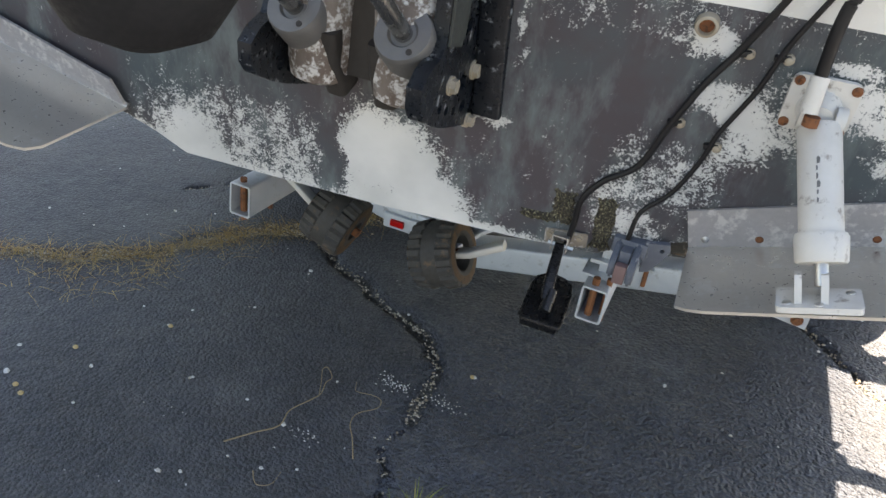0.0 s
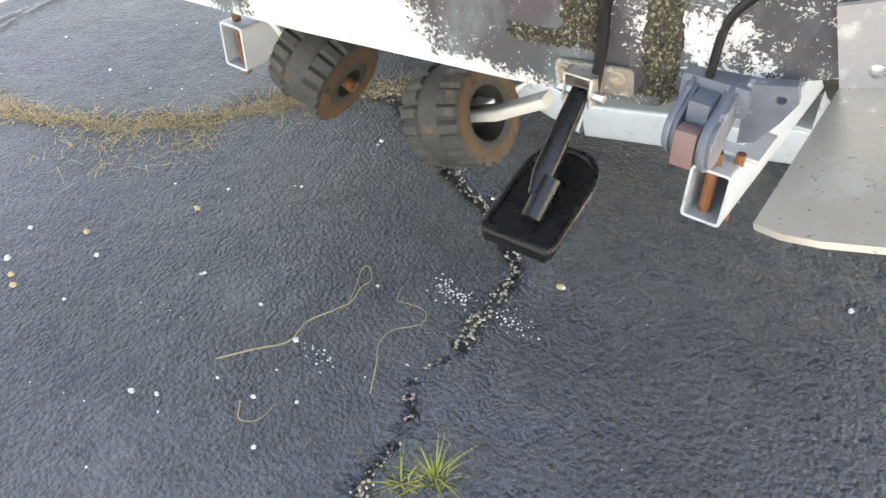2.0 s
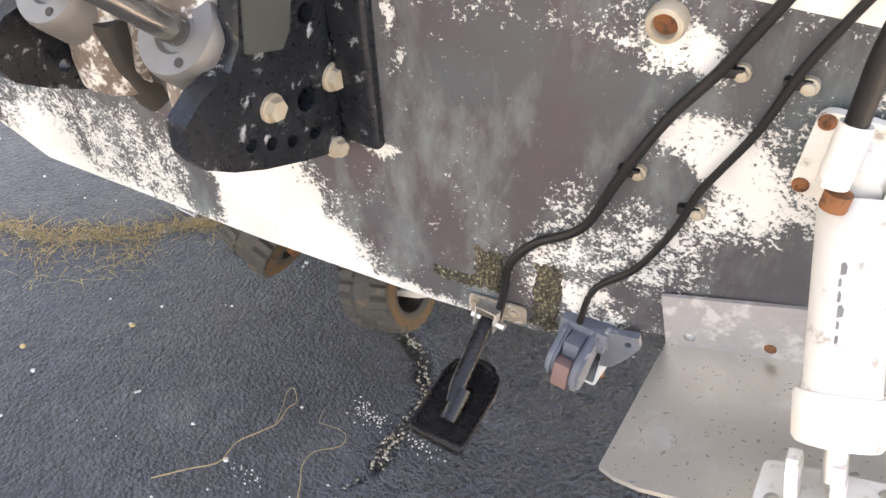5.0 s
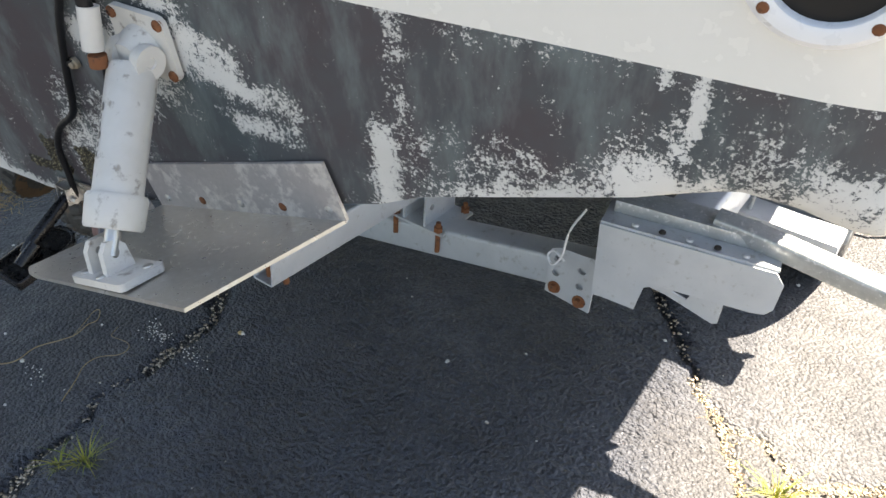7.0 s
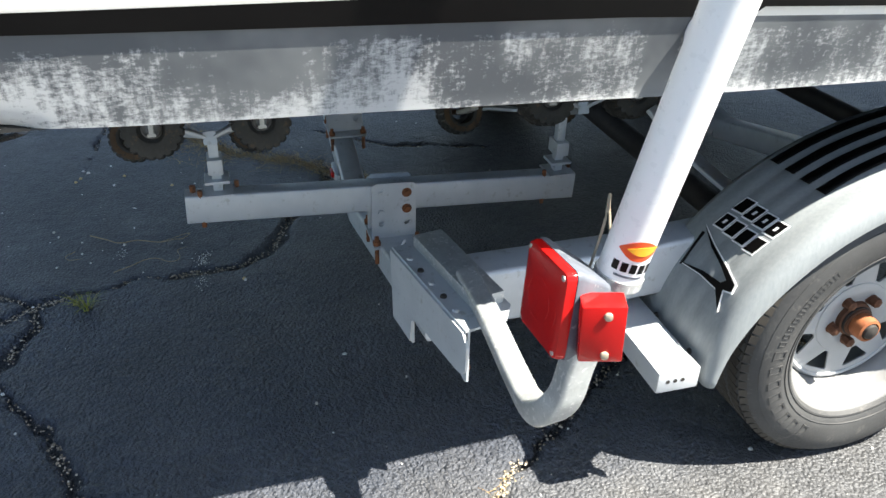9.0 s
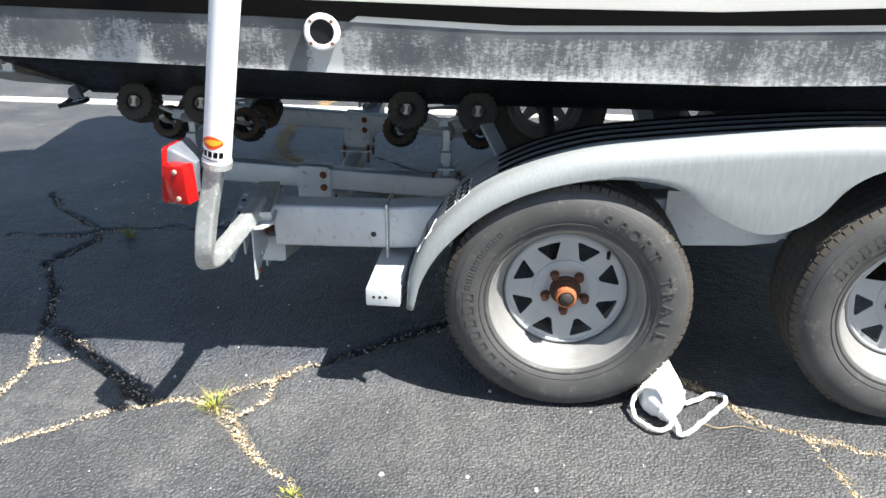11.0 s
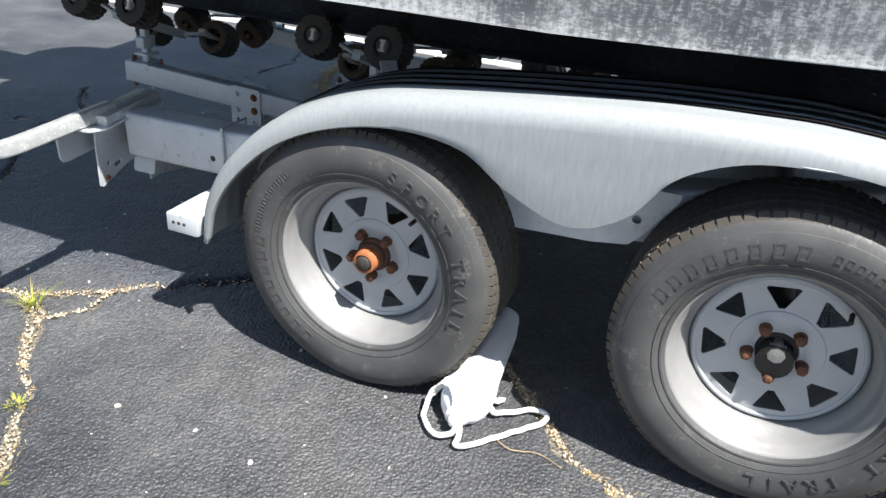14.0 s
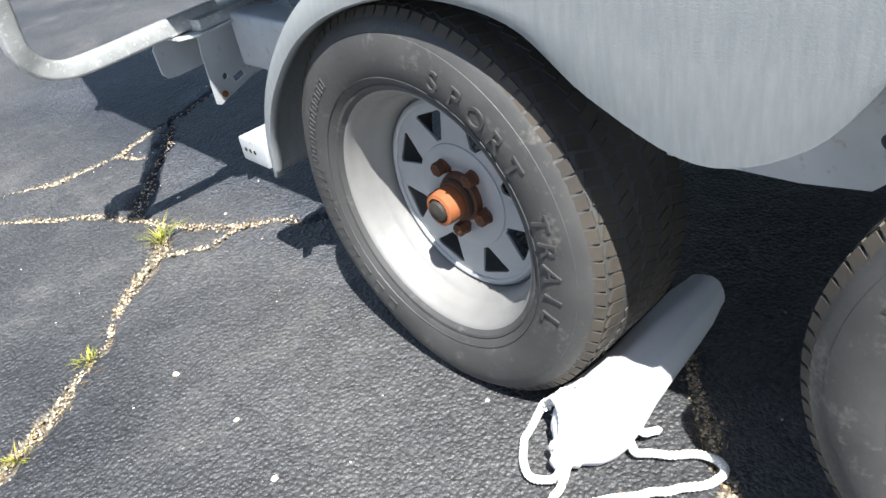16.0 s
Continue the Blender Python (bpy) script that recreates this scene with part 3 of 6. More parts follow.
parking_line(1.695, 1.80, -1.5, 6.5)
parking_line(-2.32, -2.20, -1.5, 6.5)


# ---- boat ----
KEEL = -0.17          # centre line of the hull
YT = ([-1.39, -1.36, -1.3, -0.6, 0.05, 0.27, 0.44, 0.64, 0.90, 0.955, 0.99, 1.012, 1.029, 1.041, 1.048, 1.05], [1.035, 0.96, 0.91, 0.995, 1.078, 1.120, 1.131, 1.156, 1.205, 1.215, 1.223, 1.230, 1.238, 1.248, 1.260, 1.273])
BOT = ([0, 0.34, 0.39, 0.48, 0.81, 0.86, 1.05, 1.13, 1.17, 1.215], [0.634, 0.641, 0.67, 0.707, 0.835, 0.862, 0.929, 0.955, 0.950, 0.934])


def transom_y(x, z):
    return float(np.interp(x, *YT)) - 0.2 * (z - 1.0)


def bottom_z(x):
    return float(np.interp(abs(x - KEEL), *BOT))


def water_z(x):
    return 1.036 + 0.012 * min(1.0, abs(x - KEEL))


# worn patches of the transom: centre x, z, half sizes, how bare
PATCHES = [
    (-0.248, 0.698, 0.018, 0.055, -0.45), (-0.145, 0.693, 0.085, 0.075, 0.6), (-0.167, 0.757, 0.055, 0.06, 0.45), (-0.063, 0.664, 0.05, 0.035, 0.4), (-0.401, 0.699, 0.15, 0.075, 0.34), (-0.5, 0.669, 0.05, 0.05, 0.3),
    (0.074, 0.611, 0.16, 0.012, 0.3), (-0.035, 0.635, 0.1, 0.014, 0.35), (0.277, 0.922, 0.035, 0.022, 0.55), (0.319, 0.875, 0.03, 0.04, 0.42), (0.455, 0.95, 0.05, 0.026, 0.5), (0.214, 0.804, 0.05, 0.045, 0.3),
    (0.174, 0.732, 0.05, 0.035, 0.22), (0.221, 0.701, 0.03, 0.03, 0.35), (0.514, 0.919, 0.055, 0.018, 0.42), (0.504, 0.884, 0.045, 0.01, 0.5), (0.651, 0.889, 0.013, 0.045, 0.6), (0.768, 0.91, 0.1, 0.04, 0.3),
    (0.676, 0.999, 0.01, 0.05, 0.28), (0.93, 0.97, 0.06, 0.05, 0.24), (1.03, 0.955, 0.035, 0.04, 0.55), (0.885, 0.948, 0.03, 0.02, 0.3), (0.137, 1.011, 0.1, 0.025, 0.2), (0.025, 0.973, 0.004, 0.05, 0.45),
    (0.246, 0.996, 0.025, 0.018, 0.45), (0.915, 1.02, 0.003, 0.035, 0.5), (0.894, 1.038, 0.003, 0.018, 0.5), (0.417, 0.996, 0.03, 0.008, 0.45), (-0.005, 0.833, 0.018, 0.008, 0.55), (0.285, 0.786, 0.03, 0.06, 0.25),
    (0.36, 0.917, 0.05, 0.05, 0.3),
]


def wear_at(x, z):
    w = 0.16 + 0.10 * noise.noise(Vector((x * 4, 0, z * 4)))
    e = min(z - bottom_z(x), 0.06)
    w += 0.24 * max(0.0, 1 - e / 0.022) + 0.16 * max(0.0, 1 - (water_z(x) - z) / 0.02)
    for cx, cz, sx, sz, k in PATCHES:
        jx, jz = x + 0.012 * noise.noise(Vector((x * 25, 1, z * 25))), z + 0.012 * noise.noise(Vector((x * 25, 7, z * 25)))
        d = (abs((jx - cx) / sx) ** 3.2 + abs((jz - cz) / sz) ** 3.2) ** (1 / 3.2)
        w += k * max(0.0, min(1.0, (1.45 - d) / 0.8))
    return w


def side_x(y, z):
    """The starboard side of the hull; the aft corner is round."""
    base = float(np.interp(y, [1.273, 1.4, 1.6, 2.2, 2.6, 3.0, 3.5, 4.5, 5.5, 6.5, 7.4, 7.9], [1.05, 1.052, 1.050, 1.042, 1.025, 1.000, 0.970, 0.92, 0.80, 0.52, 0.10, -0.17]))
    flare = float(np.interp(z, [0.92, 1.05, 1.6, 1.95], [-0.022, 0.0, 0.07, 0.13]))
    return base + flare * (1.0 if y < 5 else max(0.0, (7.9 - y) / 2.9))


def chine_z(y):
    return float(np.interp(y, [1.275, 1.45, 2.0, 2.3, 2.7, 3.2, 3.55, 3.8, 4.0, 5.0, 6.5, 7.9], [0.934, 0.926, 0.912, 0.903, 0.894, 0.888, 0.894, 0.902, 0.909, 0.96, 1.09, 1.25]))


def band_z(y):
    return float(np.interp(y, [1.275, 1.6, 2.1, 2.66, 3.25, 3.66, 4.0, 5.0, 6.5, 7.9], [1.049, 1.041, 1.030, 1.004, 1.010, 1.019, 1.028, 1.05, 1.15, 1.28]))


def flared(x, z):
    """The transom widens with the flare of the sides."""
    k = max(0.0, min(1.0, (abs(x - KEEL) - 1.12) / 0.10))
    return x + math.copysign(side_x(1.275, z) - 1.05, x - KEEL) * k


def port_spread(y):
    """The boat sits a little askew; the unseen port side runs out to widen the shadow."""
    return 0.11 * max(0.0, min(1.0, (y - 1.4) / 1.6)) * (1.0 if y < 5 else max(0.0, (7.9 - y) / 2.9))


def turned_in(x, y, z, low):
    """Rounds the lower aft corner of the hull, where transom, side and bottom meet."""
    k = max(0.0, 1 - max(0.0, 1.0 - x) / 0.12) * max(0.0, 1 - max(0.0, y - 1.29) / 0.07)
    e = max(0.0, 1 - (z - low) / 0.035)
    cut = 0.020 * k * (1 - math.sqrt(max(0.0, 1 - e * e)))
    return (x - 0.75 * cut, y + 0.9 * cut, z)


def side_wear(p):
    """How far the side's paint is scuffed: a bare corner, a sound stretch, then scratches; a dark margin on top."""
    w = 0.04 * noise.noise(p * 3.0) + 0.10 * max(0.0, 1 - (p.z - chine_z(p.y)) / 0.012)
    w += 0.20 * max(0.0, 1 - math.hypot((p.y - 1.32) / 0.17, (p.z - 0.965) / 0.075))
    w += 0.35 * max(0.0, 1 - math.hypot((p.y - 1.28) / 0.07, (p.z - 0.94) / 0.055))
    w -= 0.17 * max(0.0, 1 - abs(p.y - 1.62) / 0.11) * max(0.0, min(1.0, (p.z - 0.94) / 0.03))
    w += 0.10 * max(0.0, 1 - abs(p.y - 1.79) / 0.05)
    w -= 0.16 * max(0.0, 1 - (p.y - 1.27) / 0.07) * max(0.0, min(1.0, (p.z - 0.975) / 0.02))
    w += 0.30 * max(0.0, min(1.0, (0.034 - abs(p.y - 2.228)) / 0.008)) * max(0.0, min(1.0, (0.985 - p.z) / 0.01))
    w -= 0.30 * max(0.0, min(1.0, (0.020 - abs(p.y - 2.165)) / 0.006))
    margin = 0.014 + 0.006 * noise.noise(Vector((p.y * 6, 3, 0)))
    w -= 0.32 * max(0.0, 1 - max(0.0, band_z(p.y) - p.z - margin) / 0.006) * (0.75 + 0.6 * noise.noise(p * 30.0))
    return w


def build_boat():
    boat = thing("boat", (KEEL, 4.0, 0.6), "white fibreglass motor boat with worn dark bottom paint", "boat")
    # lower transom
    xs = np.concatenate([np.linspace(-1.39, -1.33, 12), np.linspace(-1.325, 0.98, 258), np.linspace(0.985, 1.03, 12), np.linspace(1.032, 1.047, 10), np.array([1.0485, 1.0495, 1.05])])
    rows = 52

    def low(i, j):
        x = xs[j]
        z0, z1 = bottom_z(x), water_z(x)
        z = z0 + (z1 - z0) * i / (rows - 1)
        return turned_in(flared(x, z), transom_y(x, z), z, z0)

    me = grid_mesh("transom", rows, len(xs), low)
    put_attr(me, "wear", [wear_at(v.co.x, v.co.z) for v in me.vertices])
    link_mesh("transom", me, "bottom", boat, "transom with dark bottom paint rubbed through to white", 60)

    def high(i, j):
        x = xs[j]
        z = water_z(x) + (1.62 - water_z(x)) * i / 20
        return (flared(x, z), transom_y(x, z), z)

    link_mesh("upper_transom", grid_mesh("upper_transom", 21, len(xs), high), "gelcoat", boat, "cream white gelcoat transom", 60)
    # sides, starboard and its mirror image
    ys = np.concatenate([np.arange(1.273, 4.6, 0.02), np.arange(4.6, 7.91, 0.15)])

    def strip(name, z0, z1, n, material, label, mirror, out=0.0, y0=0.0, y1=99.0, wear=False):
        yy = [y for y in ys if y0 <= y <= y1]

        def fn(i, j):
            y = yy[j]
            a, b = z0(y), z1(y)
            z = a + (b - a) * i / n
            x = side_x(y, z) + out
            shift = 0.2 * (z - 1.0) * max(0.0, 1 - (y - 1.273) / 0.6)
            if name == "side_band" and not mirror:
                return turned_in(x, y - shift, z, a)
            if mirror:
                return (2 * KEEL - x - port_spread(y), y - shift - 0.28 * max(0.0, 1 - (y - 1.273) / 2.5), z)
            return (x, y - shift, z)

        me = grid_mesh(name, n + 1, len(yy), fn)
        if wear:
            put_attr(me, "wear", [side_wear(v.co) for v in me.vertices])
        link_mesh(name, me, material, boat, label, 60)

    for mirror in (False, True):
        strip("side_band", chine_z, band_z, 12, "side", "scuffed grey-black paint band above the chine", mirror, wear=True)
        # Topsides step up out of view so the port shadow reaches further.
        strip("topside", band_z, lambda y: 1.62 + 0.31 * max(0.0, min(1.0, (y - 1.35) / 0.35)), 14, "gelcoat", "cream white gelcoat topside", mirror)
        strip("boot_stripe", lambda y: band_z(y) + (0.0 if y < 2.3 else 0.014), lambda y: float(np.interp(y, [1.27, 2.2, 2.7, 3.1, 3.5, 4.0, 5.0, 6.5, 7.9], [1.072, 1.068, 1.056, 1.052, 1.066, 1.086, 1.11, 1.19, 1.31])), 2, "stripe", "glossy black stripe along the side", mirror, 0.003, 1.27)
    # bottom
    ds = sorted(set(list(np.linspace(0, 1.215, 20)) + BOT[0]))
    st = [None, 1.35, 1.6, 2.2, 2.8, 3.4, 4.0, 4.8, 5.6, 6.4, 7.2, 7.8]

    def under(i, j):
        y = st[i]
        d = ds[abs(j - len(ds) + 1)]
        s = 1 if j >= len(ds) - 1 else -1
        x = KEEL + s * d
        if y is None:
            z = bottom_z(x)
            return turned_in(flared(x, z), transom_y(x, z), z + 0.001, z + 0.001)
        half = side_x(y, chine_z(y)) - KEEL
        lift = max(0.0, y - 4.4) ** 2 * 0.055
        z = float(np.interp(d, *BOT)) - 0.012 * (1 - d / 1.215) * min(1, (y - 1.1)) + lift
        e = max(0, min(1, (d - 1.0) / 0.215))
        z = z * (1 - e) + chine_z(y) * e
        return (KEEL + s * d / 1.215 * half, y, z)

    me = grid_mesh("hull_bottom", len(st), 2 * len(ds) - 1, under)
    link_mesh("hull_bottom", me, "under", boat, "glossy painted hull bottom, blackened for the shade beneath the boat", 40)
    # deck
    yd = np.linspace(1.0, 7.7, 24)

    def deck(i, j):
        y = yd[i]
        lo = 2 * KEEL - side_x(y, 1.62) - port_spread(y) + 0.012
        hi = side_x(y, 1.62) - 0.012
        x = lo + (hi - lo) * j / 16
        return (x, max(y, transom_y(x, 1.62) + 0.004) if i else transom_y(x, 1.62) + 0.004, 1.62)

    link_mesh("deck", grid_mesh("deck", 24, 17, deck), "gelcoat", boat, "white gelcoat deck", 40)
    # rub rail round the gunwale
    bm = B()
    sweep(bm, [(side_x(y, 1.9) + 0.012, y, 1.90) for y in np.linspace(1.75, 7.7, 40)], rounded(0.04, 0.05, 0.012))
    part("rub_rail", bm, "cable", boat)

    # through-hull fittings
    def fitting(p, d, r, hole, material, name, screws=4):
        p, d = Vector(p), Vector(d).normalized()
        bm = B()
        lathe(bm, [(-0.004, hole * 1.02), (0.006, hole * 1.02), (0.009, hole * 1.05), (0.010, hole * 1.12), (0.009, r * 0.9), (0.004, r), (-0.004, r)], p, d, 40, closed=True)
        fit = part(name, bm, material, boat)
        bm = B()
        lathe(bm, [(0.0025, 0.0005), (0.0025, hole * 1.03), (-0.003, hole * 1.03), (-0.003, 0.0005)], p, d, 24)
        part("bore", bm, "under" if screws else "rust", fit, "dark open bore")
        s, u = frame_of(d)
        for k in range(screws):
            a = radians(45 + 90 * k)
            q = p + (s * math.cos(a) + u * math.sin(a)) * (r + hole) / 2 + d * 0.009
            bm = B()
            lathe(bm, [(-0.002, 0.004), (0.001, 0.004), (0.002, 0.0025)], q, d, 10)
            part("screw", bm, "rust", fit)

    fitting((0.975, transom_y(0.975, 1.14) - 0.002, 1.140), (0.16, -1, -0.2), 0.055, 0.037, "pvc", "exhaust_outlet")
    fitting((1.040, 2.232, 0.999), (1, 0.02, 0), 0.041, 0.027, "pvc", "drain_outlet")
    fitting((0.234, transom_y(0.234, 1.016) - 0.003, 1.016), (0.1, -1, -0.2), 0.0145, 0.0088, "bronze", "livewell_drain", 0)
    return boat


build_boat()


# ---- trailer ----
MID = -0.235          # centre line of the trailer
AXLES = (2.824, 3.71)
HUBZ = 0.317


def letters(bm, text, centre, axis_x, radius, mid_angle, size, height, step):
    """Raised letters on a sidewall facing +x, along an arc; angles run from the top clockwise as seen from outside."""
    cu = bpy.data.curves.new("text", "FONT")
    ob = bpy.data.objects.new("text", cu)
    n = len(text)
    for i, ch in enumerate(text):
        if ch == " ":
            continue
        cu.body = ch
        cu.size = size
        cu.align_x = "CENTER"
        cu.extrude = height
        scene.collection.objects.link(ob)
        bpy.context.view_layer.update()
        me = bpy.data.meshes.new_from_object(ob.evaluated_get(bpy.context.evaluated_depsgraph_get()))
        scene.collection.objects.unlink(ob)
        a = radians(mid_angle + (i - (n - 1) / 2) * step)
        out = Vector((0, math.sin(a), math.cos(a)))
        right = Vector((0, math.cos(a), -math.sin(a)))
        m = axes(Vector(centre) + out * radius + Vector((axis_x, 0, 0)), right, out)
        me.transform(m)
        bm.from_mesh(me)
        bpy.data.meshes.remove(me)
    bpy.data.objects.remove(ob)


def letter_bars(bm, count, centre, axis_x, radius, mid_angle, size, height, step):
    """Raised plain bars the size of a word's letters along an arc."""
    for i in range(count):
        a = radians(mid_angle + (i - (count - 1) / 2) * step)
        out = Vector((0, math.sin(a), math.cos(a)))
        right = Vector((0, math.cos(a), -math.sin(a)))
        m = axes(Vector(centre) + out * radius + Vector((axis_x, 0, 0)), right, out)
        w = size * 0.52
        outline = [(-w / 2, 0), (w / 2, 0), (w / 2, size * 0.72), (-w / 2, size * 0.72)]
        k = size * 0.10
        hole = [(-w / 2 + k, k), (w / 2 - k, k), (w / 2 - k, size * 0.72 - k), (-w / 2 + k, size * 0.72 - k)]
        plate(bm, outline, [hole], m, height)


def build_wheel(trailer, y, face, rear, spin, side=1, hub_z=HUBZ):
    """A spoked steel wheel with its tyre; face is the x of the outer sidewall."""
    c = Vector((face, y, hub_z))
    ax = Vector((side, 0, 0))
    R, W = 0.331, 0.205
    bm = B()
    # rim: outer lip, deep dish, barrel
    lathe(bm, [(-0.012, 0.2005), (-0.006, 0.205), (-0.002, 0.2035), (-0.003, 0.200), (-0.010, 0.196), (-0.016, 0.1945), (-0.022, 0.190), (-0.029, 0.186), (-0.044, 0.1835), (-0.050, 0.179), (-0.058, 0.170), (-0.075, 0.167), (-0.17, 0.168),
               (-0.19, 0.19), (-0.195, 0.197), (-0.188, 0.199), (-0.18, 0.180), (-0.03, 0.192)], c, ax, 72, closed=True)
    wheel = part("wheel", bm, "rim", trailer, "rusty-hubbed steel wheel, pale grey with eight triangular windows", 50)
    # disc with eight windows
    holes = []
    for k in range(8):
        a = radians(spin + 45 * k)
        o, r = Vector((math.cos(a), math.sin(a))), Vector((-math.sin(a), math.cos(a)))
        tip = o * 0.094
        loop = [o * 0.140 + r * 0.027, o * 0.136 + r * 0.032, tip + r * 0.006, tip - r * 0.006, o * 0.136 - r * 0.032, o * 0.140 - r * 0.027]
        holes.append([(p.x, p.y) for p in loop])
    holes.append(disc_hole(0, 0, 0.042, 24))
    bm = B()
    c = c + ax * -0.028
    m = axes(c + ax * -0.052, (0, side, 0), (0, 0, 1))
    plate(bm, disc_hole(0, 0, 0.1585, 72), holes, m, 0.004)
    part("disc", bm, "disc", wheel, "flat grey disc with triangular windows")
    bm = B()
    lathe(bm, [(-0.054, 0.150), (-0.046, 0.153), (-0.044, 0.157), (-0.046, 0.162), (-0.056, 0.1675), (-0.060, 0.160)], c, ax, 72, closed=True)
    part("disc_rim", bm, "disc", wheel)
    bm = B()
    lathe(bm, [(-0.052, 0.040), (-0.045, 0.055), (-0.043, 0.074), (-0.046, 0.088), (-0.050, 0.090), (-0.056, 0.07), (-0.058, 0.040)], c, ax, 48, closed=True)
    part("centre_boss", bm, "disc", wheel)
    # hub
    c_disc = c
    c = c + ax * (-0.016 if rear else -0.026)
    bm = B()
    if rear:
        lathe(bm, [(-0.16, 0.05), (-0.05, 0.044), (-0.030, 0.042), (-0.022, 0.040), (-0.018, 0.034), (-0.010, 0.033), (-0.008, 0.0)], c, ax, 32)
    else:
        lathe(bm, [(-0.16, 0.05), (-0.05, 0.041), (-0.030, 0.040), (-0.026, 0.037), (-0.027, 0.031), (-0.04, 0.030), (-0.04, 0.0)], c, ax, 32)
    part("hub", bm, "dark_rust" if rear else "dark", wheel, "rusty hub" if rear else "dark greasy open hub")
    bm = B()
    if rear:
        lathe(bm, [(-0.012, 0.025), (-0.004, 0.0285), (0.012, 0.028), (0.022, 0.0265), (0.024, 0.021), (0.016, 0.020)], c, ax, 32)
        part("grease_cap", bm, "orange", wheel, "orange rusted grease cap")
        bm = B()
        lathe(bm, [(0.010, 0.0195), (0.020, 0.019), (0.028, 0.016), (0.031, 0.010), (0.032, 0.0)], c, ax, 24)
        part("cap_plug", bm, "dark", wheel, "black rubber plug")
    else:
        lathe(bm, [(-0.038, 0.021), (-0.012, 0.022), (-0.006, 0.019), (-0.002, 0.017), (-0.002, 0.008), (0.0, 0.0)], c, ax, 8)
        part("axle_nut", bm, "steel", wheel, "bare castle nut")
    c = c_disc
    for k in range(5):
        a = radians(52 + 72 * k)
        p = c + Vector((0, math.cos(a) * 0.0555, math.sin(a) * 0.0555))
        bm = B()
        sweep(bm, [p + ax * -0.048, p + ax * -0.040], circle(0.0125, 12), scale=[1.1, 0.95])
        sweep(bm, [p + ax * -0.041, p + ax * -0.026], circle(0.0115, 6))
        sweep(bm, [p + ax * -0.026, p + ax * -0.022], circle(0.009, 10), scale=[1, 0.5])
        part("lug_nut", bm, "dark_rust", wheel)
    c = c + ax * 0.028
    # tyre
    prof = [(-0.010, 0.197), (0.000, 0.2045), (0.005, 0.209), (0.006, 0.213), (0.0045, 0.215), (0.009, 0.222), (0.0145, 0.240), (0.0165, 0.258), (0.016, 0.272), (0.0135, 0.286), (0.0105, 0.294), (0.0095, 0.2945), (0.005, 0.306), (-0.002, 0.316),
            (-0.012, 0.3235), (-0.03, 0.3275), (-0.105, 0.329)]
    prof = [(q, r if r < 0.215 else 0.215 + (r - 0.215) * 0.935) for q, r in prof]
    full = prof + [(-0.205 - a, r) for a, r in prof[-2::-1]]
    bm = B()
    lathe(bm, full, c, ax, 96, closed=True)
    for v in bm.verts:
        d = v.co - c
        if d.z < -0.25:
            k = max(0.0, (-d.z - 0.25) / 0.085)
            v.co.z = max(v.co.z, 0.001 + 0.004 * (1 - min(1, k)))
            s = 1 if (v.co.x - (face - 0.1 * side)) > 0 else -1
            v.co.x += s * 0.008 * min(1, k) * (1 if abs(v.co.x - (face - 0.1 * side)) > 0.06 else 0)
    tyre = part("tyre", bm, "rubber", wheel, "worn grey-black tyre", 30)
    # tread blocks
    bm = B()
    rng = random.Random(int(y * 100) + side)
    n = 84
    for k in range(n):
        for row, (off, wid, ln, lift) in enumerate(((-0.007, 0.019, 0.0190, -0.0030), (-0.034, 0.030, 0.019, 0.0), (-0.072, 0.026, 0.020, 0.001), (-0.105, 0.028, 0.021, 0.001), (-0.140, 0.026, 0.020, 0.001), (-0.176, 0.032, 0.019, 0.0))):
            a = 2 * math.pi * (k + 0.5 * (row % 2)) / n + 0.06 * math.sin(row * 2.0)
            out = Vector((0, math.sin(a), math.cos(a)))
            if out.z < -0.965:
                continue
            rt = Vector((0, math.cos(a), -math.sin(a)))
            tilt = radians(58) if row == 0 else 0
            base = c + out * (0.3172 + lift - (0.004 if row == 0 else 0)) + ax * off
            yv = (ax * math.cos(tilt) - out * math.sin(tilt)) if row == 0 else ax
            zig = rt if row == 0 else (rt + ax * 0.35 * (1 if row % 2 else -1)).normalized()
            m = axes(base, zig, yv)
            h = 0.007
            box(bm, (-ln / 2, -wid / 2, -0.004), (ln / 2, wid / 2, h), 0, m)
    part("tread", bm, "tread", wheel, "dusty brown-grey tread blocks")
    if side == 1:
        bm = B()
        lathe(bm, [(0.009, 0.2255), (0.0125, 0.2265), (0.009, 0.2275)], c, ax, 72, closed=True)
        letters(bm, "SPORT TRAIL", c, 0.0155, 0.240, 63 + (0 if rear else 70), 0.043, 0.0030, 8.8)
        letter_bars(bm, 8, c, 0.0145, 0.240, -118 + (0 if rear else 84), 0.041, 0.0022, 8.8)
        letter_bars(bm, 10, c, 0.0150, 0.252, -62 + (0 if rear else 90), 0.022, 0.0022, 4.2)
        part("sidewall_lettering", bm, "letters", wheel, "raised lettering on the sidewall")
    # valve
    bm = B()
    a = radians(48)
    p = c + Vector((0, math.cos(a) * 0.157, math.sin(a) * 0.157))
    rod(bm, p + ax * -0.075, p + ax * -0.045 + Vector((0, -0.004, -0.004)), 0.005, 10)
    part("valve", bm, "cable", wheel)


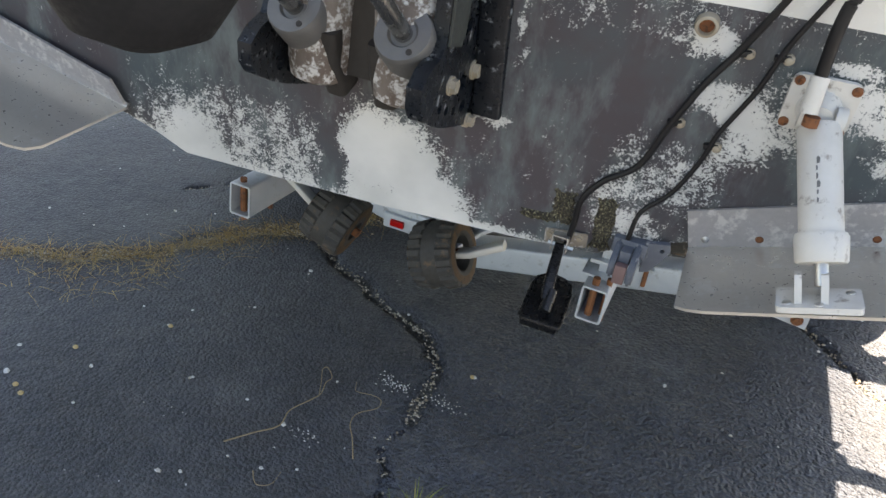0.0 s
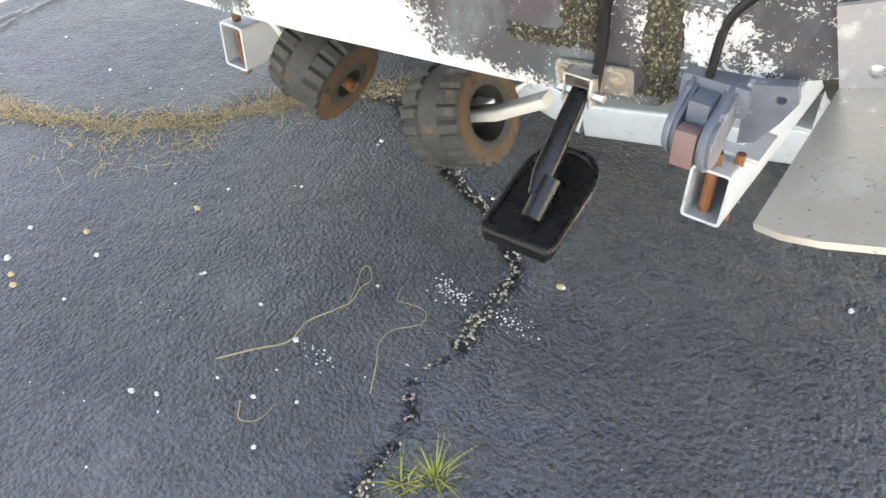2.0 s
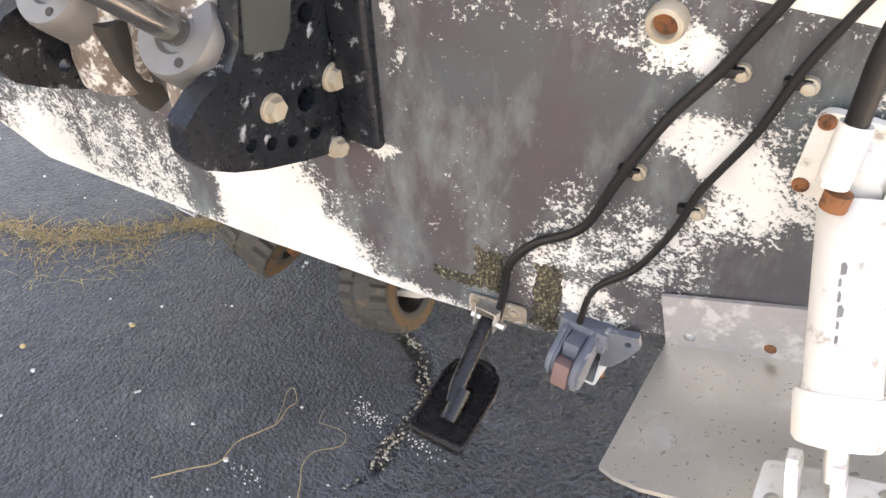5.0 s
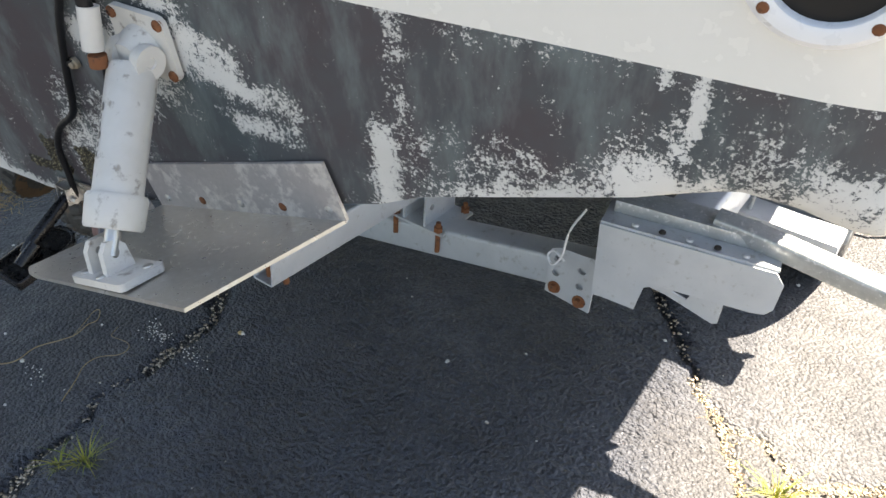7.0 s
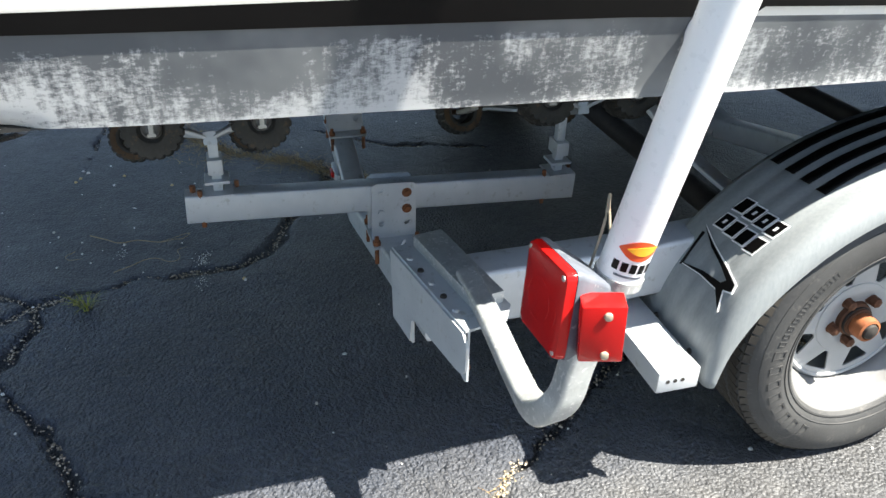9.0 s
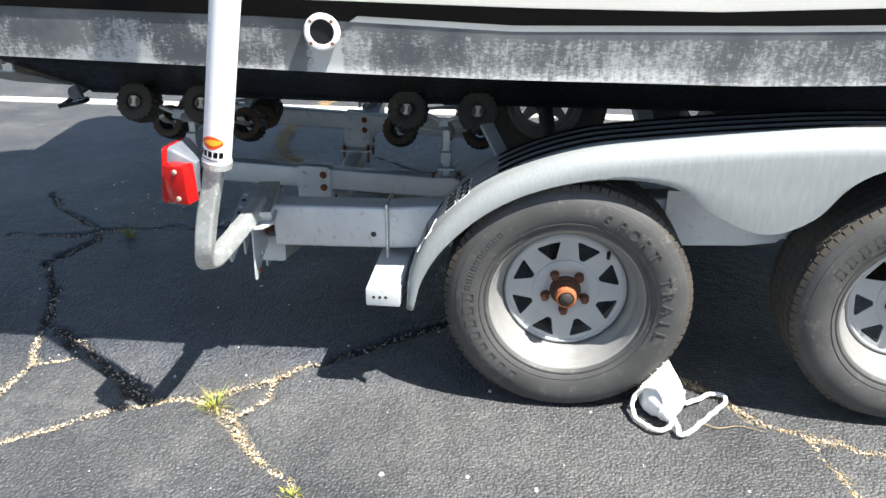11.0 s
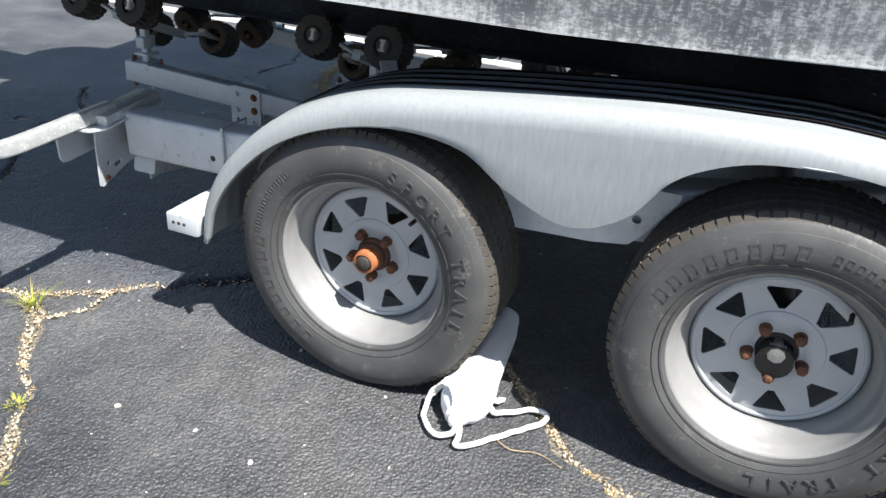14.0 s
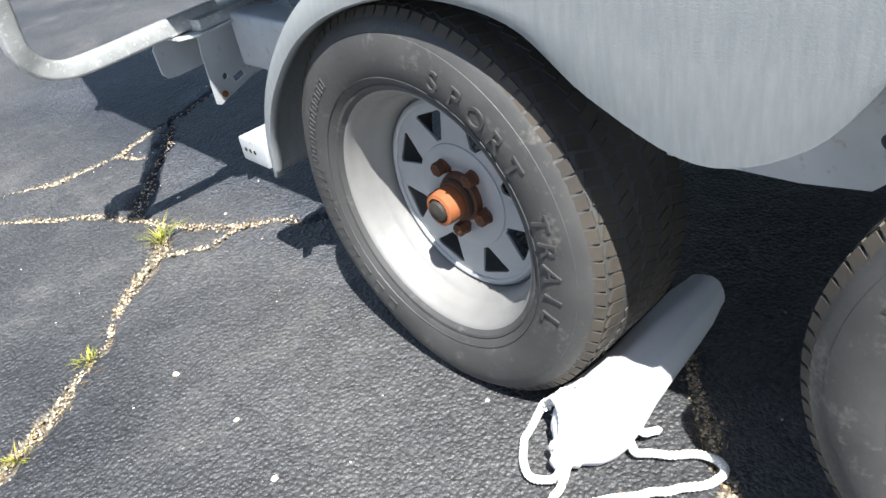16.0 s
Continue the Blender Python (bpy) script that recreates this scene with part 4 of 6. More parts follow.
FEND_TOP = [(2.405, 0.285), (2.415, 0.385), (2.468, 0.49), (2.575, 0.600), (2.70, 0.674), (2.845, 0.722), (2.99, 0.744), (3.13, 0.760), (3.27, 0.773), (3.41, 0.784), (3.56, 0.790), (3.70, 0.790), (3.875, 0.768), (4.02, 0.700), (4.105, 0.60), (4.145, 0.50), (4.155, 0.33)]
FEND_LOW = [(2.425, 0.285), (2.450, 0.375), (2.508, 0.468), (2.612, 0.565), (2.74, 0.630), (2.90, 0.664), (3.05, 0.650), (3.155, 0.585), (3.28, 0.540), (3.385, 0.582), (3.465, 0.680), (3.58, 0.733), (3.765, 0.737), (3.925, 0.684), (4.035, 0.588), (4.085, 0.49), (4.11, 0.33)]


def build_mudguard(trailer, side=1):
    def X(x):
        return x if side == 1 else 2 * MID - x

    top = smooth_way([(0, a, b) for a, b in FEND_TOP], 6)
    low = smooth_way([(0, a, b) for a, b in FEND_LOW], 6)
    n = len(top)
    xo, r = 1.003, 0.045
    sec = []
    for i in range(n):
        t, l = top[i], low[i]
        d = (top[min(i + 1, n - 1)] - top[max(i - 1, 0)]).normalized()
        nrm = Vector((0, -d.z, d.y))
        if nrm.z < 0 and abs(d.z) < 0.9:
            nrm = -nrm
        depth = (t - l).dot(nrm)
        rr = min(r, max(0.012, abs(depth) * 0.8))
        base = t - nrm * rr
        pts = []
        pts.append(Vector((X(xo - 0.018), l.y, l.z)))
        pts.append(Vector((X(xo - 0.004), l.y, l.z)))
        for k in range(1, 4):
            q = l.lerp(base, k / 4)
            pts.append(Vector((X(xo), q.y, q.z)))
        for k in range(0, 7):
            a = radians(90 * k / 6)
            q = base + nrm * rr * math.sin(a)
            pts.append(Vector((X(xo - rr + rr * math.cos(a)), q.y, q.z)))
        for k in range(1, 25):
            x = xo - rr - (xo - rr - 0.735) * k / 24
            lift = 0.0025 if (k - 4) % 5 in (0, 1, 2) and 4 <= k <= 22 else 0.0
            q = t + nrm * lift
            pts.append(Vector((X(x), q.y, q.z)))
        sec.append(pts)
    m = len(sec[0])
    me = grid_mesh("mudguard", n, m, lambda i, j: sec[i][j])
    ob = link_mesh("mudguard", me, "zinc_side", trailer, "weathered grey tandem mudguard with black stripes on top", 40)
    mod = ob.modifiers.new("thickness", "SOLIDIFY")
    mod.thickness, mod.offset = 0.004, 1.0 if side == 1 else -1.0
    # black stripes on the top, each a thin raised band
    for k0, k1 in ((4, 7), (9, 12), (14, 17), (19, 22)):
        def stripe(i, j):
            s = sec[i + 21]
            a, b = s[11 + k0], s[11 + k1 - 0]
            p = a.lerp(b, j)
            d = (top[i + 22] - top[i + 20]).normalized()
            return p + Vector((0, -d.z, d.y)) * 0.004

        me = grid_mesh("stripe", 64, 2, stripe)
        st = link_mesh("stripe", me, "stripe", ob, "black stripe")
        md = st.modifiers.new("thickness", "SOLIDIFY")
        md.thickness = 0.001
    if side == -1:
        return
    # maker's mark on the aft slope: plain dark shapes with a pale edge
    def on_slope(x, k):
        i = min(int(k * 6), n - 2)
        t = k * 6 - i
        d = (top[i + 1] - top[i]).normalized()
        p = top[i].lerp(top[i + 1], t)
        return Vector((x, p.y, p.z)) + Vector((0, -d.z, d.y)) * 0.003, Vector((0, -d.z, d.y))

    def shape(name, pts, mat, lift, parent):
        bm = B()
        lo, hi = [], []
        for x, k in pts:
            p, nn = on_slope(x, k)
            lo.append(bm.verts.new(p - nn * 0.002))
            hi.append(bm.verts.new(p + nn * lift))
        f = bm.faces.new(hi)
        for a in range(len(pts)):
            b = (a + 1) % len(pts)
            bm.faces.new((lo[a], lo[b], hi[b], hi[a]))
        bmesh.ops.triangulate(bm, faces=[f])
        return part(name, bm, mat, parent)

    def grown(pts, g):
        cx, ck = sum(p[0] for p in pts) / len(pts), sum(p[1] for p in pts) / len(pts)
        return [(cx + (x - cx) * (1 + g) + math.copysign(0.002, x - cx), ck + (k - ck) * (1 + g) + math.copysign(0.016, k - ck)) for x, k in pts]

    for x0, k0, hollow in ((0.800, 2.66, (1, 2, 3)), (0.796, 2.36, (0,))):
        for q in range(4):
            a = x0 + 0.0335 * q
            pts = [(a, k0), (a + 0.026, k0 + 0.02), (a + 0.030, k0 + 0.23), (a + 0.004, k0 + 0.21)]
            shape("mark_edge", grown(pts, 0.05), "pvc", 0.0004, ob)
            shape("mark", pts, "stripe", 0.0010, ob)
            if q in hollow:
                shape("mark_slot", [(a + 0.012, k0 + 0.08), (a + 0.018, k0 + 0.085), (a + 0.020, k0 + 0.15), (a + 0.014, k0 + 0.145)], "pvc", 0.0014, ob)
    fish = [(0.784, 2.27), (0.84, 2.15), (0.905, 2.03), (0.945, 1.93), (0.950, 1.82), (0.930, 1.76), (0.948, 1.47), (0.912, 1.70), (0.86, 1.70), (0.792, 1.62), (0.86, 1.77), (0.915, 1.82), (0.922, 1.90), (0.885, 2.01), (0.835, 2.11)]
    shape("mark_edge", grown(fish, 0.03), "pvc", 0.0004, ob)
    shape("mark", fish, "stripe", 0.0010, ob)
    shape("mark", [(0.786, 2.20), (0.792, 2.20), (0.800, 1.60), (0.795, 1.58)], "stripe", 0.0010, ob)
    for x, k in ((0.797, 0.37), (0.931, 0.41)):
        p, nn = on_slope(x, k)
        bm = B()
        lathe(bm, [(-0.002, 0.007), (0.002, 0.0065), (0.004, 0.004)], p, nn, 12)
        part("bolt", bm, "dark", ob)


def ribbed(bm, profile, origin, axis, radius, teeth=20):
    """A turned rubber roller whose two shoulders are cut into ribs."""
    lathe(bm, profile, origin, axis, teeth * 4, closed=True)
    o, d = Vector(origin), Vector(axis).normalized()
    s, u = frame_of(d)
    for v in bm.verts:
        q = v.co - o
        al = q.dot(d)
        r = q - d * al
        if r.length > radius - 0.008 and abs(al) > 0.0155:
            k = int(round(math.atan2(r.dot(u), r.dot(s)) / (2 * math.pi) * teeth * 4)) % 4
            if k == 0:
                v.co = o + d * al + r * ((r.length - 0.0055) / r.length)


def build_trailer():
    tr = thing("boat_trailer", (MID, 3.2, 0.0), "galvanised tandem-axle boat trailer with rollers under the hull", "trailer")
    # side rails
    for s in (1, -1):
        X = (lambda x: x) if s == 1 else (lambda x: 2 * MID - x)
        a, b = sorted((X(0.70), X(0.786)))
        bm = B()
        sweep(bm, [((a + b) / 2, 2.0, 0.418), ((a + b) / 2, 2.33, 0.424), ((a + b) / 2, 3.14, 0.490), ((a + b) / 2, 3.40, 0.503), (MID + s * 0.80, 3.85, 0.53), (MID + s * 0.72, 5.6, 0.62), (MID + s * 0.3, 7.3, 0.68), (MID, 8.2, 0.70)], rounded(0.086, 0.125, 0.010))
        part("side_rail", bm, "zinc", tr, "galvanised box-section side rail")
        bm = B()
        lathe(bm, [(-0.001, 0.008), (0.0008, 0.008), (0.0008, 0.0)], (X(0.786), 2.285, 0.405), (s, 0, 0), 14)
        part("rail_hole", bm, "dark", tr, "dark bolt hole in the rail")
        # U-bolt round the rail
        bm = B()
        yb = 2.325
        xa, xb = a - 0.007, b + 0.007
        sweep(bm, [(xa, yb, 0.33), (xa, yb, 0.497), (xb, yb, 0.497), (xb, yb, 0.33)], circle(0.0045, 10), up=(0, 1, 0))
        part("u_bolt", bm, "zinc_raw", tr, "galvanised U-bolt")
        # step arm that carries the mudguard
        for y0, z0 in ((2.298, 0.288), (4.125, 0.335)):
            bm = B()
            xo = X(0.995)
            lo, hi = sorted((X(0.70 if y0 < 3 else 0.52), xo))
            box(bm, (lo, y0, z0), (hi, y0 + 0.092, z0 + 0.05), 0.006)
            arm = part("mudguard_bracket", bm, "zinc", tr, "pale galvanised arm under the mudguard")
            for k in range(3):
                bm = B()
                lathe(bm, [(-0.001, 0.0045), (0.0008, 0.0045), (0.0008, 0.0)], (xo, y0 + 0.022 + 0.016 * k, z0 + 0.027), (s, 0, 0), 10)
                part("hole", bm, "dark", arm)
        if s == 1:
            bm = B()
            sweep(bm, [(1.006, 4.085, 0.50), (1.010, 4.11, 0.497), (1.008, 4.145, 0.498), (0.97, 4.152, 0.50), (0.92, 4.150, 0.50)], rounded(0.012, 0.010, 0.003))
            part("tie_cord", bm, "blue", tr, "light blue cord tied round the mudguard")
        for y in AXLES:
            build_wheel(tr, y, X(0.978), y < 3, 22 if y < 3 else 8, s, HUBZ if y < 3 else 0.334)
        build_mudguard(tr, s)
        # suspension hanger between the wheels
        bm = B()
        xs = X(0.80)
        plate(bm, [(3.08, 0.418), (3.30, 0.428), (3.378, 0.440), (3.400, 0.462), (3.468, 0.560), (3.468, 0.575), (3.08, 0.575)], [disc_hole(3.388, 0.502, 0.010)], axes((xs, 0, 0), (0, 1, 0), (0, 0, 1)), 0.005)
        part("hanger_plate", bm, "zinc", tr)
    # axles
    for y in AXLES:
        bm = B()
        rod(bm, (2 * MID - 0.92, y, HUBZ), (0.92, y, HUBZ), 0.036, 20)
        part("axle", bm, "dark", tr, "dark axle tube")
    # V-shaped rear crossmember
    for s in (1, -1):
        bm = B()
        sweep(bm, [(MID, 1.940, 0.108), (MID + s * 0.92, 1.955, 0.300)], rounded(0.075, 0.075, 0.008))
        part("crossmember", bm, "zinc", tr, "galvanised crossmember sloping down to the middle")
    for y in (3.25, 5.0):
        for s in (1, -1):
            bm = B()
            sweep(bm, [(MID, y, 0.28), (MID + s * 0.93, y, 0.465)], rounded(0.07, 0.07, 0.008))
            part("crossmember", bm, "zinc", tr)
    # curved inner stay ahead of the roller beam
    bm = B()
    sweep(bm, smooth_way([(0.36, 2.58, 0.62), (0.44, 2.64, 0.54), (0.58, 2.72, 0.47), (0.72, 2.78, 0.455)], 6), rounded(0.05, 0.012, 0.004))
    part("stay", bm, "zinc", tr, "bent flat steel stay")
    # roller beams
    for s in (1, -1):
        X = (lambda x: x) if s == 1 else (lambda x: 2 * MID - x)
        xc = X(0.160)
        xb = xc if s == 1 else xc + 0.008
        shape = rounded(0.052, 0.076, 0.006)
        wall = rounded(0.044, 0.068, 0.003)
        ya = 1.437 if s == 1 else 1.375
        ends = ((xb, ya, 0.379 if s == 1 else 0.386), (xb, 2.482, 0.334))
        bm = B()
        for sh, flip in ((shape, 1), (wall, -1)):
            sweep(bm, ends, sh, caps=False)
        vs = bm.verts[:]
        k = len(shape)
        for off in (0, k):
            for j in range(k):
                q = (vs[off + j], vs[off + (j + 1) % k], vs[2 * k + off + (j + 1) % k], vs[2 * k + off + j])
                bm.faces.new(q)
        part("roller_beam", bm, "zinc", tr, "square galvanised tube with open ends, carrying rollers")
        bm = B()
        rod(bm, (xb - 0.004, ya + 0.021, 0.330), (xb - 0.004, ya + 0.021, 0.432), 0.0075, 10)
        part("stud", bm, "rust", tr, "rusty stud through the end of the beam")
        # upright bracket in the middle of the beam
        for side in (1, -1):
            xp = xb + side * 0.030
            bm = B()
            m = axes((xp - 0.003, 0, 0), (0, 1, 0), (0, 0, 1))
            plate(bm, [(1.90, 0.236), (2.02, 0.236), (2.02, 0.392), (2.012, 0.40), (1.912, 0.404), (1.90, 0.395)], [disc_hole(1.925, 0.285, 0.008), disc_hole(1.995, 0.285, 0.008)], m, 0.006)
            br = part("beam_bracket", bm, "zinc", tr, "bolted upright bracket plate")
            for yy, zz in ((1.925, 0.375), (1.995, 0.372), (1.925, 0.32), (1.995, 0.325)):
                bm = B()
                bolt(bm, (xp + side * 0.003, yy, zz), (side, 0, 0), 0.009, 0.009)
                part("bolt", bm, "rust" if (yy > 1.95) else "zinc", br)
        bm = B()
        lo, hi = sorted((xb - 0.075, xb + 0.085))
        box(bm, (lo, 1.895, 0.236), (hi, 2.025, 0.242), 0.002)
        foot = part("bracket_foot", bm, "zinc", tr)
        for xx, yy in ((hi - 0.018, 1.905), (hi - 0.018, 2.015), (lo + 0.018, 1.905), (lo + 0.018, 2.015)):
            bm = B()
            rod(bm, (xx, yy, 0.185), (xx, yy, 0.266), 0.006, 10)
            sweep(bm, [(xx, yy, 0.242), (xx, yy, 0.254)], circle(0.011, 6))
            part("stud", bm, "rust", foot, "rusty stud and nut")
        # roller cradles
        for yc in (1.52, 2.435):
            zb = 0.379 - (yc - 1.437) * 0.043 + 0.038
            bm = B()
            box(bm, (min(xb - 0.03, xc - 0.04), yc - 0.035, zb), (xc + 0.04, yc + 0.035, zb + 0.006), 0.002)
            box(bm, (xc - 0.012, yc - 0.012, zb), (xc + 0.012, yc + 0.012, 0.545), 0.003)
            box(bm, (xc - 0.03, yc - 0.03, zb + 0.03), (xc + 0.03, yc + 0.03, zb + 0.038), 0.002)
            box(bm, (xc - 0.03, yc - 0.018, zb + 0.055), (xc + 0.03, yc + 0.018, zb + 0.095), 0.003)
            crad = part("roller_cradle", bm, "zinc", tr, "pale galvanised rocking cradle")
            for qx, qy in ((0.02, -0.045), (-0.02, 0.045)):
                bm = B()
                rod(bm, (xc + qx, yc + qy, zb + 0.015), (xc + qx, yc + qy, zb - 0.086), 0.006, 8)
                part("stud", bm, "rust", crad)
            d = Vector((s * 0.93, 0, 0.36)).normalized()
            o = Vector((xc, yc, 0.556))
            bm = B()
            sweep(bm, [o - d * 0.215, o + d * 0.13], rounded(0.03, 0.03, 0.004))
            part("tilt_arm", bm, "zinc", crad)
            for dx, dz, ys in ((0.135, 0.640, (-0.115, 0.115)), (-0.280, 0.462, (-0.205, 0.105))):
                for dy in ys:
                    bm = B()
                    h = Vector((xc + s * dx, yc + dy, dz))
                    e = o + d * (0.115 if dx > 0 else -0.2)
                    sweep(bm, [e, e.lerp(h, 0.6) + Vector((0, 0, 0.012)), h], rounded(0.022, 0.010, 0.003))
                    part("roller_arm", bm, "zinc", crad)
                    bm = B()
                    w, R = 0.046, 0.067
                    prof = [(-w, 0.022), (-w, 0.05), (-w + 0.003, R - 0.004), (-0.017, R), (-0.0145, R - 0.004), (0.0145, R - 0.004), (0.017, R), (w - 0.003, R - 0.004), (w, 0.05), (w - 0.003, 0.042), (w - 0.012, 0.030), (w - 0.012, 0.022)]
                    if dx < 0:
                        prof = prof[:8] + [(w, 0.050), (w, 0.040), (w - 0.004, 0.034), (w - 0.045, 0.031), (w - 0.045, 0.022)]
                    ribbed(bm, prof, h, d, R)
                    rol = part("roller", bm, "roller", crad, "ribbed black rubber roller with rusty edges")
                    for sg in (1, -1):
                        bm = B()
                        lathe(bm, [(sg * (w - 0.001), (0.040 if dx < 0 else 0.030) if sg > 0 else 0.026), (sg * (w + 0.0012), 0.046), (sg * (w - 0.0005), 0.0575), (sg * (w - 0.004), 0.050)], h, d, 40, closed=True)
                        part("end_face", bm, "roller_rust" if dx < 0 else "roller", rol, "rust-stained end face" if dx < 0 else "")
                    if dx < 0:
                        bm = B()
                        rod(bm, h - d * (w + 0.01), h + d * (w - 0.012), 0.009, 12)
                        part("axle_pin", bm, "rust", rol, "rusty axle pin")
                        bm = B()
                        sweep(bm, [h + d * (w - 0.03), h + d * (w + 0.012), h + d * (w + 0.075) + Vector((0, 0.01, 0.01))], rounded(0.026, 0.014, 0.004))
                        part("stub_arm", bm, "cream", rol, "cream painted stub arm")
                        continue
                    bm = B()
                    lathe(bm, [(-w - 0.006, 0.021), (w - 0.002, 0.021), (w + 0.002, 0.018), (w - 0.004, 0.012), (w - 0.004, 0.0)], h, d, 20)
                    part("roller_hub", bm, "collar", rol, "dull grey hub")
                    bm = B()
                    box(bm, (-0.005, -0.016, 0), (0.005, 0.016, 0.011), 0.002, axes(h + d * (w - 0.006), (0, 1, 0), frame_of(d)[1]))
                    box(bm, (-0.009, -0.017, 0), (0.009, -0.010, 0.012), 0.002, axes(h + d * (w - 0.006), (0, 1, 0), frame_of(d)[1]))
                    box(bm, (-0.009, 0.010, 0), (0.009, 0.017, 0.012), 0.002, axes(h + d * (w - 0.006), (0, 1, 0), frame_of(d)[1]))
                    part("pin", bm, "plastic_white", rol, "pale pin across the hub")
    # rear end brackets with their skirts and light arms
    for s in (1, -1):
        X = (lambda x: x) if s == 1 else (lambda x: 2 * MID - x)
        o = Vector((X(0.622), 1.862, 0.0))
        u = Vector((s * 0.33, 0.065, 0)).normalized()
        bm = B()
        prof = [(0.0, 0.462), (0.012, 0.300), (0.098, 0.292), (0.106, 0.350), (0.130, 0.362), (0.300, 0.366), (0.322, 0.370), (0.334, 0.385), (0.336, 0.440), (0.318, 0.462)]
        plate(bm, prof, [], axes(o, u, (0, 0, 1)), 0.005)
        br = part("end_bracket", bm, "zinc", tr, "notched galvanised skirt plate at the end of the rail")
        bm = B()
        quad = [(0.0, 0.0), (0.322, 0.0), (0.322, 0.085), (0.285, 0.115), (0.0, 0.115)]
        plate(bm, quad, [], axes(o + Vector((0, 0, 0.462)), u, Vector((0, 0, 1)).cross(u)), 0.005)
        part("top_plate", bm, "zinc", br)
        bm = B()
        box(bm, (0.005, 0.0, 0), (0.265, 0.066, 0.026), 0.003, axes(o + Vector((0, 0.042, 0.467)), u, Vector((0, 0, 1)).cross(u)))
        part("clamp_angle", bm, "zinc_raw", br)
        # hole plate beside the crossmember
        bm = B()
        plate(bm, [(0, 0), (0.105, -0.012), (0.105, 0.125), (0.02, 0.120), (0, 0.11)], [disc_hole(0.018, 0.092, 0.009), disc_hole(0.018, 0.055, 0.009), disc_hole(0.075, 0.085, 0.009), disc_hole(0.075, 0.045, 0.009)], axes((X(0.515), 1.908, 0.220), (s, 0.03, 0), (0, 0, 1)), 0.006)
        hp = part("hole_plate", bm, "zinc", br, "plate with slotted holes and rusty bolts")
        for dx, dz in ((0.020, 0.018), (0.080, 0.008)):
            bm = B()
            bolt(bm, (X(0.515 + dx), 1.903, 0.220 + dz), (0, -1, 0), 0.010, 0.010)
            part("bolt", bm, "rust", hp)
        for k in range(5):
            bm = B()
            q = o + u * (0.06 + 0.05 * k) + Vector((0, 0.012, 0.469))
            lathe(bm, [(0, 0.007), (0.004, 0.006), (0.005, 0)], q, (0, 0, 1), 10)
            part("rivet", bm, "dark" if k % 2 else "zinc", br)
        # lower inner plate with torn slots
        bm = B()
        plate(bm, [(-0.065, 0.458), (-0.065, 0.318), (0.020, 0.306), (0.118, 0.277), (0.128, 0.282), (0.126, 0.400), (0.120, 0.458)], [[(0.030, 0.318), (0.060, 0.310), (0.066, 0.326), (0.036, 0.334)], disc_hole(0.085, 0.335, 0.008)], axes((X(0.735), 1.945, 0.0), (s, 0.12, 0), (0, 0, 1)), 0.005)
        low = part("lower_plate", bm, "zinc", br, "lower plate with rust-edged slots")
        bm = B()
        bolt(bm, (X(0.712), 1.952, 0.380), (0, 1, 0), 0.014, 0.016)
        part("bolt", bm, "dark_rust", low)
        bm = B()
        bolt(bm, (X(0.838), 1.966, 0.300), (0, 1, 0), 0.005, 0.004)
        part("bolt", bm, "rust", low)
        # light arm
        way = smooth_way([(X(0.80), 1.968, 0.490), (X(0.90), 1.970, 0.487), (X(1.09), 1.964, 0.476), (X(1.16), 1.962, 0.480), (X(1.202), 1.966, 0.505), (X(1.224), 1.980, 0.55), (X(1.225), 1.994, 0.62), (X(1.228), 2.026, 0.74), (X(1.237), 2.056, 0.88)], 6)
        bm = B()
        sweep(bm, way, rounded(0.040, 0.040, 0.007), up=(0, 1, 0.2))
        part("light_arm", bm, "zinc_raw", tr, "bent galvanised square tube with chalky streaks")
    # thin wire by the hole plate
    bm = B()
    sweep(bm, smooth_way([(0.575, 1.90, 0.452), (0.555, 1.885, 0.40), (0.55, 1.88, 0.34), (0.53, 1.885, 0.305), (0.515, 1.89, 0.32), (0.53, 1.885, 0.34), (0.555, 1.885, 0.325)], 6), circle(0.0025, 8))
    part("wire", bm, "pvc", tr, "thin white lighting wire")
    # red marker lamp on the crossmember
    x, y, z = -0.463, 1.896, 0.142
    bm = B()
    box(bm, (x - 0.045, y - 0.006, z - 0.022), (x + 0.075, y + 0.008, z + 0.022), 0.003)
    lamp_plate = part("lamp_plate", bm, "zinc", tr, "pale steel lamp plate")
    bm = B()
    box(bm, (x - 0.021, y - 0.016, z - 0.010), (x + 0.021, y - 0.004, z + 0.010), 0.004)
    part("marker_lamp", bm, "red", lamp_plate, "small red marker lamp")
    return tr


build_trailer()


# ---- lamps and guide post on the light arm ----
def pole_point(z):
    k = (z - 0.75) / 0.98
    return Vector((1.228 + 0.067 * k, 2.032 + 0.186 * k, z))


